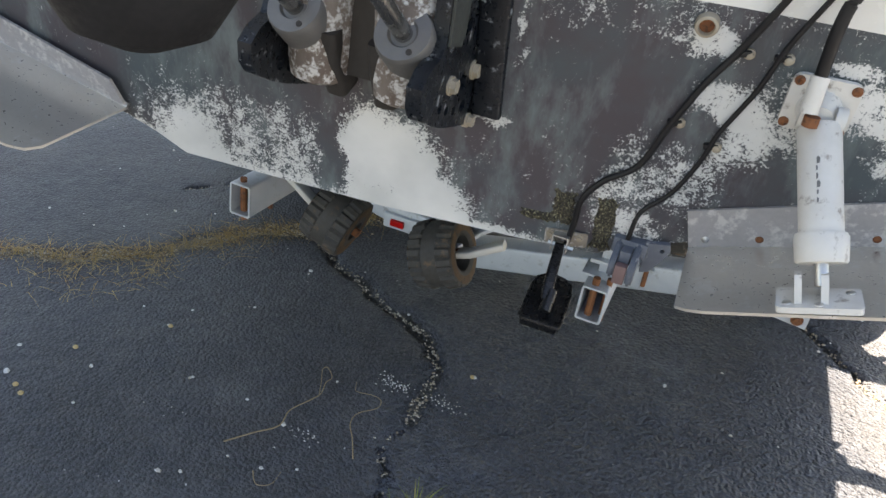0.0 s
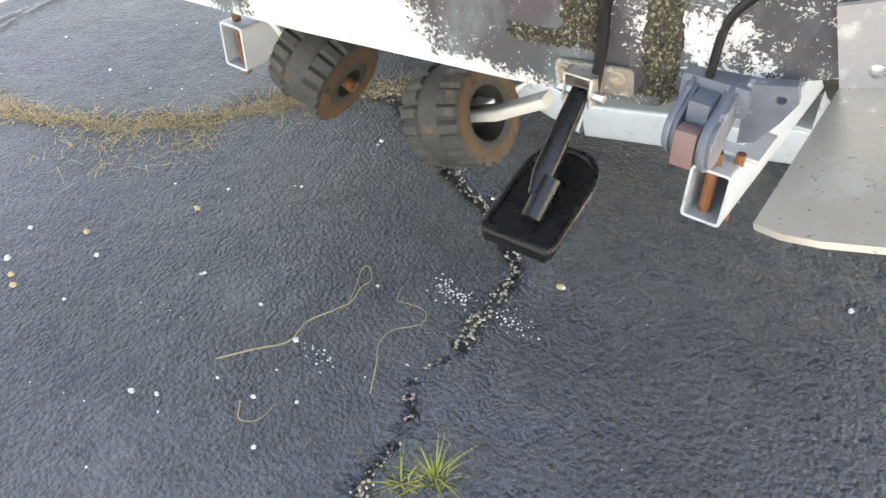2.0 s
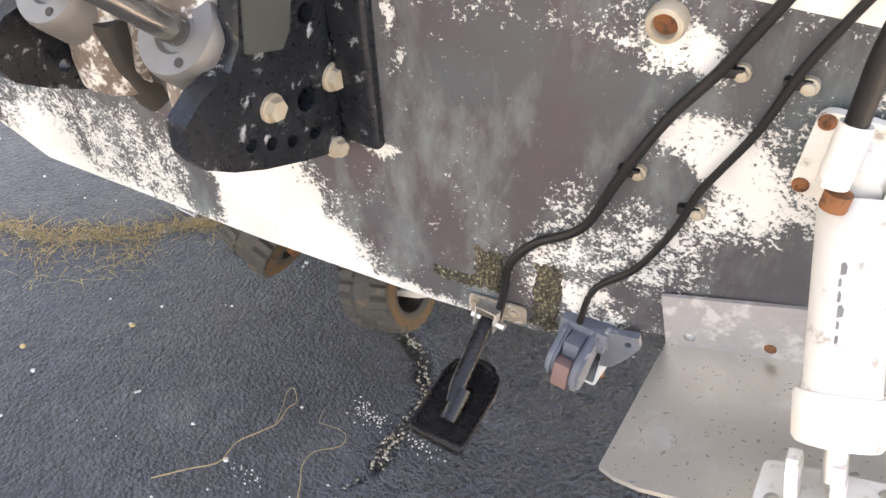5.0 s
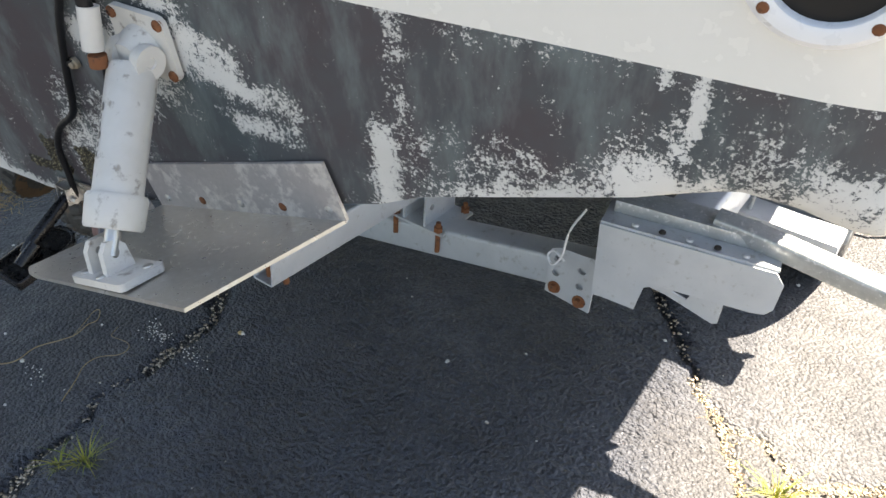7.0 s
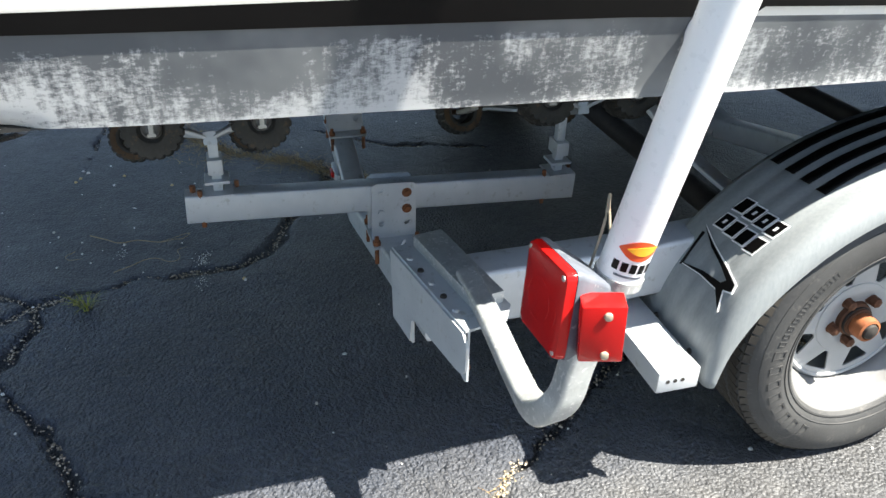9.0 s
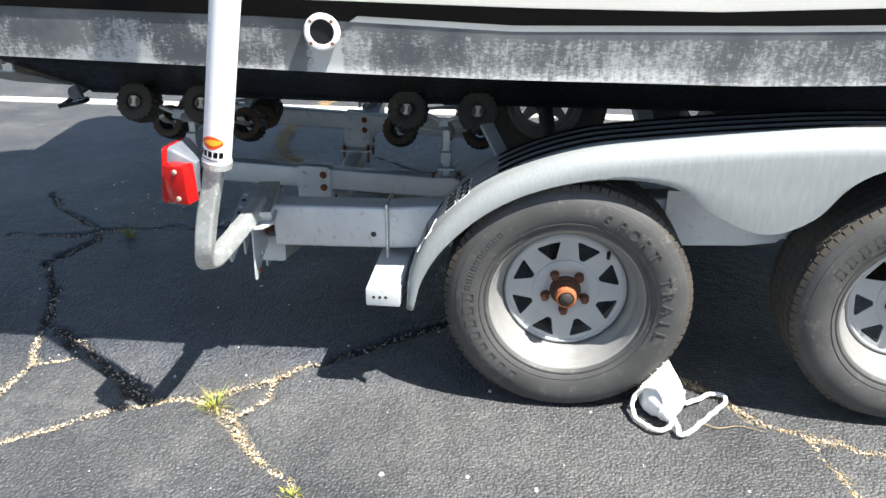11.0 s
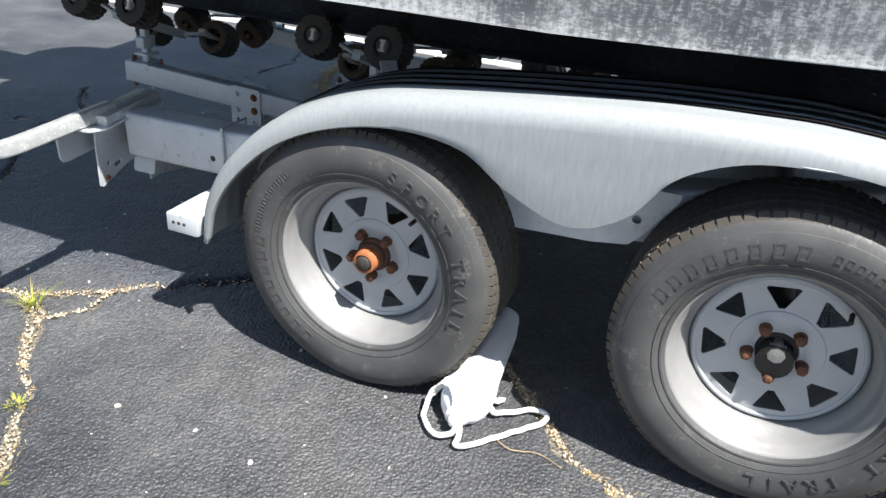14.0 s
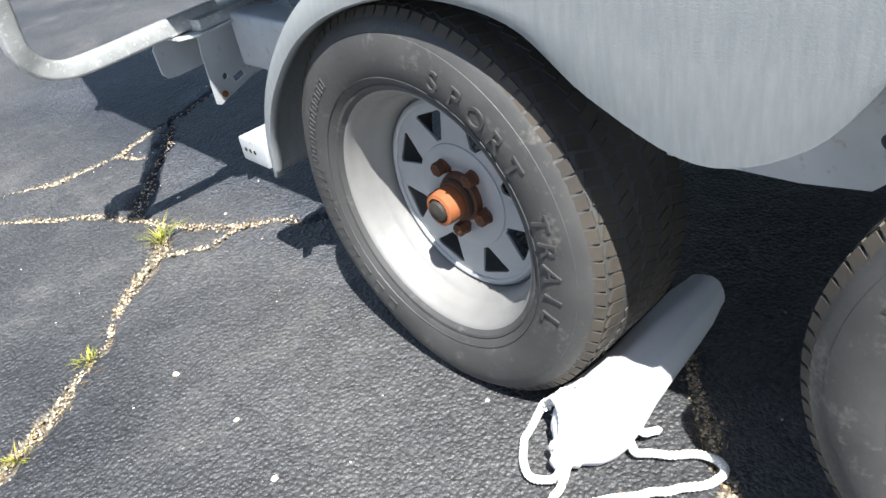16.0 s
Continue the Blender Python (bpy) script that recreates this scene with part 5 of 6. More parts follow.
def build_guide_post():
    post = thing("guide_post", tuple(pole_point(0.752)), "white plastic pipe guide post with a small sticker", "guide post")
    bm = B()
    d = (pole_point(1.0) - pole_point(0.8)).normalized()
    o = pole_point(0.752)
    lathe(bm, [(0.0, 0.0255), (0.0, 0.0305), (1.5, 0.0305), (1.502, 0.028), (1.5, 0.0255)], o, d, 40, closed=True)
    pipe = part("pipe", bm, "pvc", post)
    # sticker: flame-like mark above a dark bar, wrapped on the pipe
    s, u = frame_of(d)
    face = (Vector((2.3, 1.85, 0)) - Vector((o.x, o.y, 0))).normalized()
    side = d.cross(face).normalized()
    front = side.cross(d).normalized()

    def wrap(name, outline, material, lift, steps=14):
        bm = B()
        cols = []
        a0, a1 = outline[0][0], outline[-1][0]
        for ang, lo, hi in outline:
            out = front * math.cos(ang) + side * math.sin(ang)
            cols.append([bm.verts.new(o + d * z + out * r) for z in (lo, hi) for r in (0.0306, 0.0306 + lift)])
        for a, b in zip(cols, cols[1:]):
            bm.faces.new((a[1], a[3], b[3], b[1]))
            bm.faces.new((a[0], a[1], b[1], b[0]))
            bm.faces.new((a[2], a[3], b[3], b[2]))
        part(name, bm, material, pipe)

    wrap("sticker_mark", [(radians(-50 + 100 * i / 14), 0.048 - 0.012 * math.sin(math.pi * i / 14), 0.050 + 0.012 * math.sin(math.pi * i / 14) + 0.006 * i / 14) for i in range(15)], "redprint", 0.0006)
    wrap("sticker_mark", [(radians(-30 + 82 * i / 14), 0.050 - 0.008 * math.sin(math.pi * i / 14) + 0.006 * i / 14, 0.0505 + 0.005 * math.sin(math.pi * i / 14) + 0.005 * i / 14) for i in range(15)], "yellow", 0.0012)
    for k in range(5):
        a = -52 + 22 * k
        wrap("sticker_bar", [(radians(a), 0.018, 0.031), (radians(a + 8), 0.018, 0.031), (radians(a + 16), 0.018, 0.031)], "stripe", 0.0006)
    wrap("sticker_bar", [(radians(-40 + 9 * i), 0.010, 0.013) for i in range(9)], "plastic_grey", 0.0006)
    bm = B()
    rod(bm, o + d * -0.012, o + d * 0.002, 0.033, 20)
    part("collar", bm, "zinc_raw", post)
    bm = B()
    sweep(bm, smooth_way([o + Vector((-0.03, 0.0, 0.02)), o + Vector((-0.05, 0.0, 0.07)), o + Vector((-0.035, -0.01, 0.095)), o + Vector((-0.022, -0.02, 0.06)), o + Vector((-0.03, -0.03, -0.02))], 6), circle(0.002, 8))
    part("wire", bm, "bronze", post, "loop of thin tan wire")


build_guide_post()


def build_tail_light():
    t = thing("tail_light", (1.24, 1.95, 0.66), "red square tail lamp in a grey housing, beside the guide post", "lamp")
    # lens face, four corners of a square leaning to one side
    a, b, c, d = [Vector(p) for p in ((1.172, 1.941, 0.783), (1.286, 1.946, 0.792), (1.278, 1.934, 0.667), (1.168, 1.930, 0.660))]
    mid = (a + b + c + d) / 4
    x, y = (b - a), (a - d)
    m = axes(mid, x, y)
    bm = B()
    w, h = x.length, y.length
    loop = rounded(w, h, 0.010, 3)
    rings = []
    for k, z in ((1.0, -0.004), (1.0, 0.004), (0.97, 0.010), (0.85, 0.013), (0.4, 0.016)):
        rings.append([bm.verts.new(m @ Vector((p * k, q * k, z))) for p, q in loop])
    for r0, r1 in zip(rings, rings[1:]):
        for j in range(len(loop)):
            bm.faces.new((r0[j], r0[(j + 1) % len(loop)], r1[(j + 1) % len(loop)], r1[j]))
    bm.faces.new(rings[0])
    bm.faces.new(rings[-1][::-1])
    lens = part("lens", bm, "red", t, "glossy red lens")
    for px, py in ((-1, -1), (1, -1), (-1, 1), (1, 1)):
        bm = B()
        lathe(bm, [(0, 0.005), (0.004, 0.0045), (0.005, 0.002)], m @ Vector((px * (w / 2 - 0.010), py * (h / 2 - 0.010), 0.008)), m.to_3x3() @ Vector((0, 0, 1)), 12)
        part("screw", bm, "steel", lens)
    for rr, zz in ((0.046, 0.0125), (0.030, 0.0145)):
        bm = B()
        lathe(bm, [(zz - 0.003, rr - 0.003), (zz + 0.0015, rr), (zz - 0.003, rr + 0.003)], m @ Vector((0, 0, 0)), m.to_3x3() @ Vector((0, 0, 1)), 36, closed=True)
        part("lens_ring", bm, "red", lens)
    bm = B()
    back = []
    for k, z in ((1.02, -0.003), (1.02, -0.010), (0.72, -0.045), (0.55, -0.060)):
        back.append([bm.verts.new(m @ Vector((p * k + (0.012 if k < 1 else 0), q * k, z))) for p, q in loop])
    for r0, r1 in zip(back, back[1:]):
        for j in range(len(loop)):
            bm.faces.new((r0[j], r0[(j + 1) % len(loop)], r1[(j + 1) % len(loop)], r1[j]))
    bm.faces.new(back[0])
    bm.faces.new(back[-1][::-1])
    part("housing", bm, "plastic_grey", t, "dark grey tapering housing")
    # side marker
    bm = B()
    mm = axes((1.273, 1.957, 0.680), (0.30, 0.95, 0.04), (0, -0.02, 1))
    box(bm, (0, 0, 0), (0.055, 0.083, 0.034), 0.004, mm)
    mk = part("side_marker", bm, "red", t, "red block side marker with two screws")
    for q in (0.012, 0.070):
        bm = B()
        lathe(bm, [(0, 0.0055), (0.004, 0.005), (0.005, 0.002)], mm @ Vector((0.032, q, 0.034)), mm.to_3x3() @ Vector((0, 0, 1)), 12)
        part("screw", bm, "bronze", mk)
    bm = B()
    box(bm, (1.215, 1.955, 0.70), (1.29, 1.985, 0.735), 0.003)
    part("mount", bm, "zinc", t)


build_tail_light()


# ---- fittings on the transom ----
def tr(x, z, out=0.0):
    """A point on the transom, lifted by out."""
    return Vector((x, transom_y(x, z) - out, z - 0.2 * out))


TN = Vector((0.08, -1.0, -0.2)).normalized()


def build_trim_tab():
    tab = thing("trim_tab", (0.46, 1.10, 0.76), "bare aluminium trim tab with a white plastic actuator, on the transom", "trim tab")
    hi, ho = tr(0.295, 0.699, 0.006), tr(0.600, 0.803, 0.006)
    # upper flange
    bm = B()
    fl = [tr(0.279, 0.757, 0.004), tr(0.584, 0.871, 0.004), ho + Vector((0.004, 0, 0.002)), hi]
    v = [bm.verts.new(p) for p in fl] + [bm.verts.new(p + TN * 0.004) for p in fl]
    for q in ((0, 1, 2, 3), (7, 6, 5, 4), (0, 4, 5, 1), (1, 5, 6, 2), (2, 6, 7, 3), (3, 7, 4, 0)):
        bm.faces.new([v[i] for i in q])
    flange = part("flange", bm, "flange", tab, "flange stained by bottom paint")
    for k in range(5):
        p = hi.lerp(ho, 0.06 + 0.22 * k) + Vector((0, 0, 0.014)) + TN * 0.005
        bm = B()
        lathe(bm, [(-0.002, 0.006), (0.002, 0.0055), (0.0035, 0.003)], p, TN, 12)
        part("screw", bm, "rust" if k % 2 else "steel", flange)
    # plate with cut corners
    ia, ob = Vector((0.300, 0.979, 0.706)), Vector((0.585, 0.989, 0.800))
    pts = [hi, ho, ob.lerp(ho, 0.04), ob, ob.lerp(ia, 0.03), ia.lerp(ob, 0.12), ia.lerp(ob, 0.05) + (hi - ia) * 0.02, ia.lerp(hi, 0.06), ia.lerp(hi, 0.14)]
    n = (ho - hi).cross(ia - hi).normalized()
    if n.z < 0:
        n = -n
    bm = B()
    a = [bm.verts.new(p) for p in pts]
    b = [bm.verts.new(p - n * 0.004) for p in pts]
    bm.faces.new(a)
    bm.faces.new(b[::-1])
    for i in range(len(pts)):
        j = (i + 1) % len(pts)
        bm.faces.new((a[i], a[j], b[j], b[i]))
    plate_ob = part("tab_plate", bm, "alu", tab, "dull aluminium tab plate")
    for k in range(12):
        bm = B()
        rod(bm, hi.lerp(ho, k / 12 + 0.004), hi.lerp(ho, (k + 1) / 12 - 0.004), 0.0035, 8)
        part("hinge_knuckle", bm, "steel", tab)
    bm = B()
    up = Vector((0, 0.001, 0.0075)) + TN * 0.004
    rod(bm, hi + up, ho + up, 0.0016, 6)
    part("hinge_seam", bm, "dark", tab, "dark seam above the hinge")
    # actuator
    bot = Vector((0.4380, 1.024, 0.805))
    top = Vector((0.3900, 1.108, 0.932))
    d = (top - bot).normalized()
    L = (top - bot).length
    bm = B()
    lathe(bm, [(0.03, 0.0255), (0.034, 0.0245), (L - 0.004, 0.0245), (L, 0.022), (L, 0.0)], bot, d, 32)
    body = part("actuator", bm, "plastic_white", tab, "aged white plastic cylinder")
    bm = B()
    lathe(bm, [(-0.004, 0.012), (-0.004, 0.027), (-0.001, 0.029), (0.027, 0.030), (0.031, 0.028), (0.031, 0.0)], bot, d, 32)
    part("end_cap", bm, "plastic_white", body, "wider white end cap")
    bm = B()
    lathe(bm, [(-0.03, 0.008), (-0.003, 0.008)], bot, d, 16)
    part("ram", bm, "steel", body)
    # worn dark print down the cylinder, past reading
    toward = Vector((0.30, 0.55, 1.22)) - bot
    toward = (toward - d * toward.dot(d)).normalized()
    prng = random.Random(4)
    for k in range(6):
        along = L * (0.42 + 0.058 * k)
        w, h = prng.uniform(0.0008, 0.0021), prng.uniform(0.0028, 0.0048)
        bm = B()
        o = bot + d * along + (toward + d.cross(toward) * (-0.12 + 0.06 * prng.uniform(-1, 1))).normalized() * 0.0243
        nrm = (o - bot - d * along).normalized()
        plate(bm, [(-w, -h), (w * 0.7, -h * 0.8), (w, h * 0.3), (w * 0.2, h), (-w * 0.9, h * 0.7)], [], axes(o, d.cross(nrm), d), 0.0004)
        bmesh.ops.translate(bm, vec=nrm * 0.0004, verts=bm.verts[:])
        part("print_bar", bm, "collar", body)
    # foot on the tab
    mid = Vector((0.452, 1.010, 0.757))
    m = axes(mid, (ho - hi), n.cross(ho - hi))
    bm = B()
    plate(bm, rounded(0.092, 0.052, 0.006), [], m, 0.008)
    foot = part("foot", bm, "plastic_white", tab, "white plastic foot")
    for sx in (-0.014, 0.014):
        bm = B()
        ear = [(-0.016, 0), (0.016, 0), (0.013, 0.024), (0.006, 0.033), (-0.006, 0.033), (-0.013, 0.024)]
        mm = m @ Matrix(((0, 0, 1, sx - 0.004 - 0.008), (1, 0, 0, 0), (0, 1, 0, 0.007), (0, 0, 0, 1)))
        plate(bm, ear, [disc_hole(0, 0.020, 0.005)], mm, 0.008)
        part("ear", bm, "plastic_white", foot)
    for px, py in ((-0.034, -0.014), (0.034, 0.014), (0.0, -0.018)):
        bm = B()
        lathe(bm, [(0.007, 0.0055), (0.0095, 0.005), (0.0105, 0.002)], m @ Vector((px, py, 0)), n, 12)
        part("screw", bm, "steel", foot)
    # upper mount
    c = tr(0.384, 0.950, 0.004)
    m = axes(c, Vector((1, 0.08, 0)), Vector((0, -0.2, 1)))
    m = m if (m.to_3x3() @ Vector((0, 0, 1))).y < 0 else m @ Matrix.Rotation(math.pi, 4, "Y")
    bm = B()
    plate(bm, rounded(0.078, 0.072, 0.010), [], m, 0.007)
    mount = part("mount", bm, "plastic_white", tab, "white bracket with rusty screws, paint rubbed off round it")
    bm = B()
    lathe(bm, [(0, 0.026), (0.012, 0.024), (0.02, 0.018), (0.026, 0.016), (0.028, 0.0)], m @ Vector((0, -0.004, 0.005)), TN, 24)
    part("boss", bm, "plastic_white", mount)
    for s in (-1, 1):
        bm = B()
        p = top + Vector((s * 0.019, 0.004, 0.008))
        lathe(bm, [(-0.006, 0.0), (-0.006, 0.017), (0.006, 0.017), (0.006, 0.006), (0.004, 0.005), (0.004, 0)], p, (1, 0, 0), 20)
        part("ear", bm, "plastic_white", mount)
    for px, py in ((-0.032, -0.028), (0.032, -0.028), (-0.032, 0.028), (0.032, 0.028)):
        bm = B()
        lathe(bm, [(0.005, 0.0065), (0.009, 0.006), (0.011, 0.003), (0.0095, 0.002)], m @ Vector((px, py, 0)), TN, 12)
        part("screw", bm, "rust", mount)
    # sleeve that takes the hose
    bm = B()
    h0, h1 = Vector((0.371, 1.081, 0.951)), Vector((0.370, 1.085, 0.993))
    rod(bm, h0, h1, 0.0105, 20)
    part("hose_sleeve", bm, "plastic_white", mount)
    bm = B()
    rod(bm, Vector((0.377, 1.080, 0.936)), Vector((0.377, 1.080, 0.948)), 0.009, 12)
    part("hose_clip", bm, "rust", mount)
    hose = thing("hydraulic_hose", tuple(h1), "thick black rubber hose from the trim tab actuator", "hose")
    bm = B()
    way = smooth_way([h1 - Vector((0, 0, 0.012)), h1 + Vector((-0.001, -0.006, 0.02)), h1 + Vector((-0.002, -0.012, 0.050)), h1 + Vector((0.002, -0.015, 0.086)), h1 + Vector((0.020, -0.012, 0.120)), h1 + Vector((0.054, 0.0, 0.142)), h1 + Vector((0.100, 0.040, 0.150))], 8)
    sweep(bm, way, circle(0.0074, 16))
    part("hose", bm, "cable", hose)
    bm = B()
    e = Vector(way[-4])
    rod(bm, e + Vector((0.0, -0.001, 0)), e + (Vector(way[-1]) - e).normalized() * 0.03, 0.0105, 16)
    part("ferrule", bm, "steel", hose)

    # port tab, plate and flange alone
    pt = thing("trim_tab", (-0.80, 0.95, 0.75), "bare aluminium trim tab on the far half of the transom", "trim tab")
    hi, ho = Vector((-0.596, 1.046, 0.709)), Vector((-0.93, 0.985, 0.815))
    ups = (Vector((-0.607, 1.028, 0.757)), Vector((-0.925, 0.972, 0.872)))
    bm = B()
    fl = [ups[0], ups[1], ho, hi]
    v = [bm.verts.new(p) for p in fl] + [bm.verts.new(p + Vector((-0.1, -1, 0)).normalized() * 0.005) for p in fl]
    for q in ((0, 1, 2, 3), (7, 6, 5, 4), (0, 4, 5, 1), (1, 5, 6, 2), (2, 6, 7, 3), (3, 7, 4, 0)):
        bm.faces.new([v[i] for i in q])
    part("flange", bm, "flange", pt)
    pts = [hi, ho, Vector((-0.93, 0.77, 0.80)), Vector((-0.635, 0.848, 0.700)), Vector((-0.612, 0.858, 0.697)), Vector((-0.601, 0.878, 0.697))]
    bm = B()
    a = [bm.verts.new(p) for p in pts]
    b = [bm.verts.new(p - Vector((0, 0, 0.004))) for p in pts]
    bm.faces.new(a)
    bm.faces.new(b[::-1])
    for i in range(len(pts)):
        j = (i + 1) % len(pts)
        bm.faces.new((a[i], a[j], b[j], b[i]))
    part("tab_plate", bm, "alu", pt)
    bm = B()
    rod(bm, hi, ho, 0.005, 10)
    part("hinge", bm, "steel", pt)


build_trim_tab()


def build_transducer():
    t = thing("transducer", (0.10, 1.1, 0.6), "black plastic paddle-shaped transducer hanging on a steel bracket below the transom", "transducer")
    # bracket plate on the transom
    bm = B()
    m = axes(tr(0.124, 0.662, 0.003), (1, 0.17, 0.06), (0, -0.2, 1))
    m = m if (m.to_3x3() @ Vector((0, 0, 1))).y < 0 else m @ Matrix.Rotation(math.pi, 4, "Y")
    plate(bm, rounded(0.064, 0.026, 0.004), [], m, 0.0025)
    br = part("bracket", bm, "stained", t, "stained steel bracket with two bolts")
    for px in (-0.024, 0.020):
        bm = B()
        bolt(bm, m @ Vector((px, 0.005, 0.003)), TN, 0.0042, 0.005)
        part("bolt", bm, "bronze", br)
    pin = Vector((0.120, 1.146, 0.659))
    back = tr(pin.x, pin.z, 0.002).y
    for q in ((-0.0125, -0.0105), (0.0105, 0.0125)):
        bm = B()
        box(bm, (pin.x + q[0], pin.y - 0.012, pin.z - 0.014), (pin.x + q[1], back, pin.z + 0.012), 0.0006)
        part("yoke_cheek", bm, "steel", br, "bright steel cheek")
    bm = B()
    box(bm, (pin.x - 0.0125, pin.y - 0.012, pin.z + 0.010), (pin.x + 0.0125, back, pin.z + 0.012), 0.0005)
    part("yoke_top", bm, "steel", br)
    bm = B()
    rod(bm, pin + Vector((-0.018, -0.004, -0.006)), pin + Vector((0.021, -0.004, -0.006)), 0.0042, 6)
    part("pin", bm, "steel", br)
    # arm and paddle
    tip = Vector((0.131, 1.058, 0.607))
    top = pin + Vector((0, -0.004, -0.006))
    bm = B()
    way = [top, top.lerp(tip, 0.3), top.lerp(tip, 0.8), tip]
    sweep(bm, way, rounded(0.017, 0.015, 0.004), up=(0, 0.3, 1), scale=[0.85, 0.95, 1.0, 0.55])
    part("arm", bm, "plastic_black", t)
    c = Vector((0.1325, 1.074, 0.598))
    xv = Vector((0.057, 0.004, -0.002)).normalized()
    yv = Vector((-0.02, 0.98, 0.19)).normalized()
    m = axes(c, xv, yv)
    out = [(-0.027, -0.050), (0.027, -0.050), (0.029, -0.046), (0.029, 0.022), (0.025, 0.040), (0.014, 0.050), (0.0, 0.053), (-0.014, 0.050), (-0.025, 0.040), (-0.029, 0.022), (-0.029, -0.046)]
    bm = B()
    plate(bm, out, [], m @ Matrix.Translation((0, 0, -0.010)), 0.010)
    pad = part("paddle", bm, "plastic_black", t, "glossy black paddle with a raised rim")
    bm = B()
    sweep(bm, [m @ Vector((x, y, 0.001)) for x, y in out], circle(0.0030, 8), closed=True, up=tuple(m.to_3x3() @ Vector((0, 0, 1))))
    part("rim", bm, "plastic_black", pad)
    bm = B()
    box(bm, (-0.027, -0.052, -0.012), (0.027, -0.046, 0.004), 0.002, m)
    part("end_lip", bm, "plastic_black", pad)
    bm = B()
    rod(bm, m @ Vector((0.002, -0.028, 0.002)), m @ Vector((0.002, 0.004, 0.016)), 0.009, 14)
    part("socket", bm, "plastic_black", pad)


build_transducer()


def sealant_pad(x, z, w, h, seed):
    bm = B()
    rng = random.Random(seed)
    n, k = 24, 40
    vs = []
    for j in range(k + 1):
        row = []
        for i in range(n + 1):
            u, v = i / n - 0.5, j / k - 0.5
            edge = min(0.5 - abs(u), 0.5 - abs(v))
            p = tr(x + u * w * (1 + 0.05 * rng.uniform(-1, 1) + 0.5 * noise.noise(Vector((seed, v * 5, 0)))), z + v * h * (1 + 0.04 * rng.uniform(-1, 1) + 0.22 * noise.noise(Vector((u * 4, seed, 3)))) , -0.0008 + min(0.0035, edge * 0.05) + 0.0045 * noise.noise(Vector((x * 30 + u * 9 * w / 0.03, v * 9 * h / 0.03, seed))) + 0.0014 * rng.random())
            row.append(bm.verts.new(p))
        vs.append(row)
    for j in range(k):
        for i in range(n):
            bm.faces.new((vs[j][i], vs[j][i + 1], vs[j + 1][i + 1], vs[j + 1][i]))
    tagged(part("sealant_patch", bm, "moss", None, "crumbling brown mossy sealant where a bracket was removed"), "", "sealant", "old sealant patches", "")


sealant_pad(0.112, 0.713, 0.031, 0.058, 1)
sealant_pad(0.173, 0.697, 0.028, 0.093, 2)
sealant_pad(0.076, 0.690, 0.044, 0.014, 3)


def build_speed_sensor():
    t = thing("speed_sensor", (0.21, 1.13, 0.62), "grey plastic speed sensor with a swinging fin, on the transom", "sensor")
    c = tr(0.222, 0.676, 0.004)
    bm = B()
    box(bm, (c.x - 0.030, c.y - 0.016, c.z - 0.014), (c.x + 0.022, c.y + 0.010, c.z + 0.012), 0.005)
    body = part("body", bm, "plastic_grey", t)
    # a mounting ear with an angled edge
    bm = B()
    m = axes((c.x, c.y - 0.004, c.z), (1, 0.16, 0), (0, -0.2, 1))
    plate(bm, [(0.016, 0.016), (0.048, 0.022), (0.052, 0.008), (0.044, -0.012), (0.030, -0.036), (0.018, -0.040)], [disc_hole(0.040, 0.008, 0.004)], m, 0.008)
    part("ear", bm, "plastic_grey", body)

    def lobe(x, width, r, drop, reach):
        """A cheek: a round lobe with a tapering neck up to the body."""
        bm = B()
        cy, cz = c.y - reach, c.z - drop
        out = [(c.y + 0.006, c.z + 0.010), (c.y - 0.012, c.z + 0.012)]
        out += [(cy + r * math.cos(radians(a)), cz + r * 1.15 * math.sin(radians(a))) for a in range(130, 341, 15)]
        out += [(c.y + 0.006, c.z - 0.012)]
        plate(bm, out, [], axes((x, 0, 0), (0, 1, 0), (0, 0, 1)), width)
        bmesh.ops.bevel(bm, geom=[e for e in bm.edges if len(e.link_faces) == 2 and e.calc_face_angle() > 1.0], offset=0.003, segments=2, affect="EDGES")
        return bm

    part("cheek", lobe(c.x + 0.004, 0.010, 0.021, 0.024, 0.036), "plastic_grey", body, "rounded grey cheek")
    part("cheek", lobe(c.x - 0.024, 0.009, 0.017, 0.022, 0.036), "plastic_grey", body, "rounded grey cheek")
    bm = B()
    box(bm, (c.x - 0.014, c.y - 0.054, c.z - 0.042), (c.x + 0.003, c.y - 0.040, c.z - 0.012), 0.002)
    part("fin", bm, "fin", body, "dusty pinkish brown paddle fin")
    bm = B()
    box(bm, (c.x - 0.014, c.y - 0.038, c.z - 0.020), (c.x + 0.003, c.y - 0.010, c.z + 0.004), 0.003)
    part("web", bm, "plastic_grey", body)


build_speed_sensor()


def build_cable(name, pts, r, label, clips):
    t = thing(name, tuple(tr(pts[0][0], pts[0][1], 0.006)), label, "cable", "cables on the transom")
    way = smooth_way([tr(x, z, o) for x, z, o in pts], 7)
    bm = B()
    sweep(bm, way, circle(r, 12))
    part("cable", bm, "cable", t)
    for x, z in clips:
        p = tr(x, z, 0.003)
        bm = B()
        lathe(bm, [(-0.004, 0.0068), (0.001, 0.0068), (0.002, 0.0050), (0.005, 0.0046), (0.006, 0.002)], p + Vector((0.010, 0, 0)), TN, 14)
        part("clip_screw", bm, "bronze", t)
        bm = B()
        box(bm, (-0.007, -0.004, 0), (0.012, 0.004, 2 * r + 0.001), 0.002, axes(tr(x, z, 0.0), (1, 0.1, 0.2), (-0.2, -0.2, 1)))
        part("clip", bm, "cable", t)


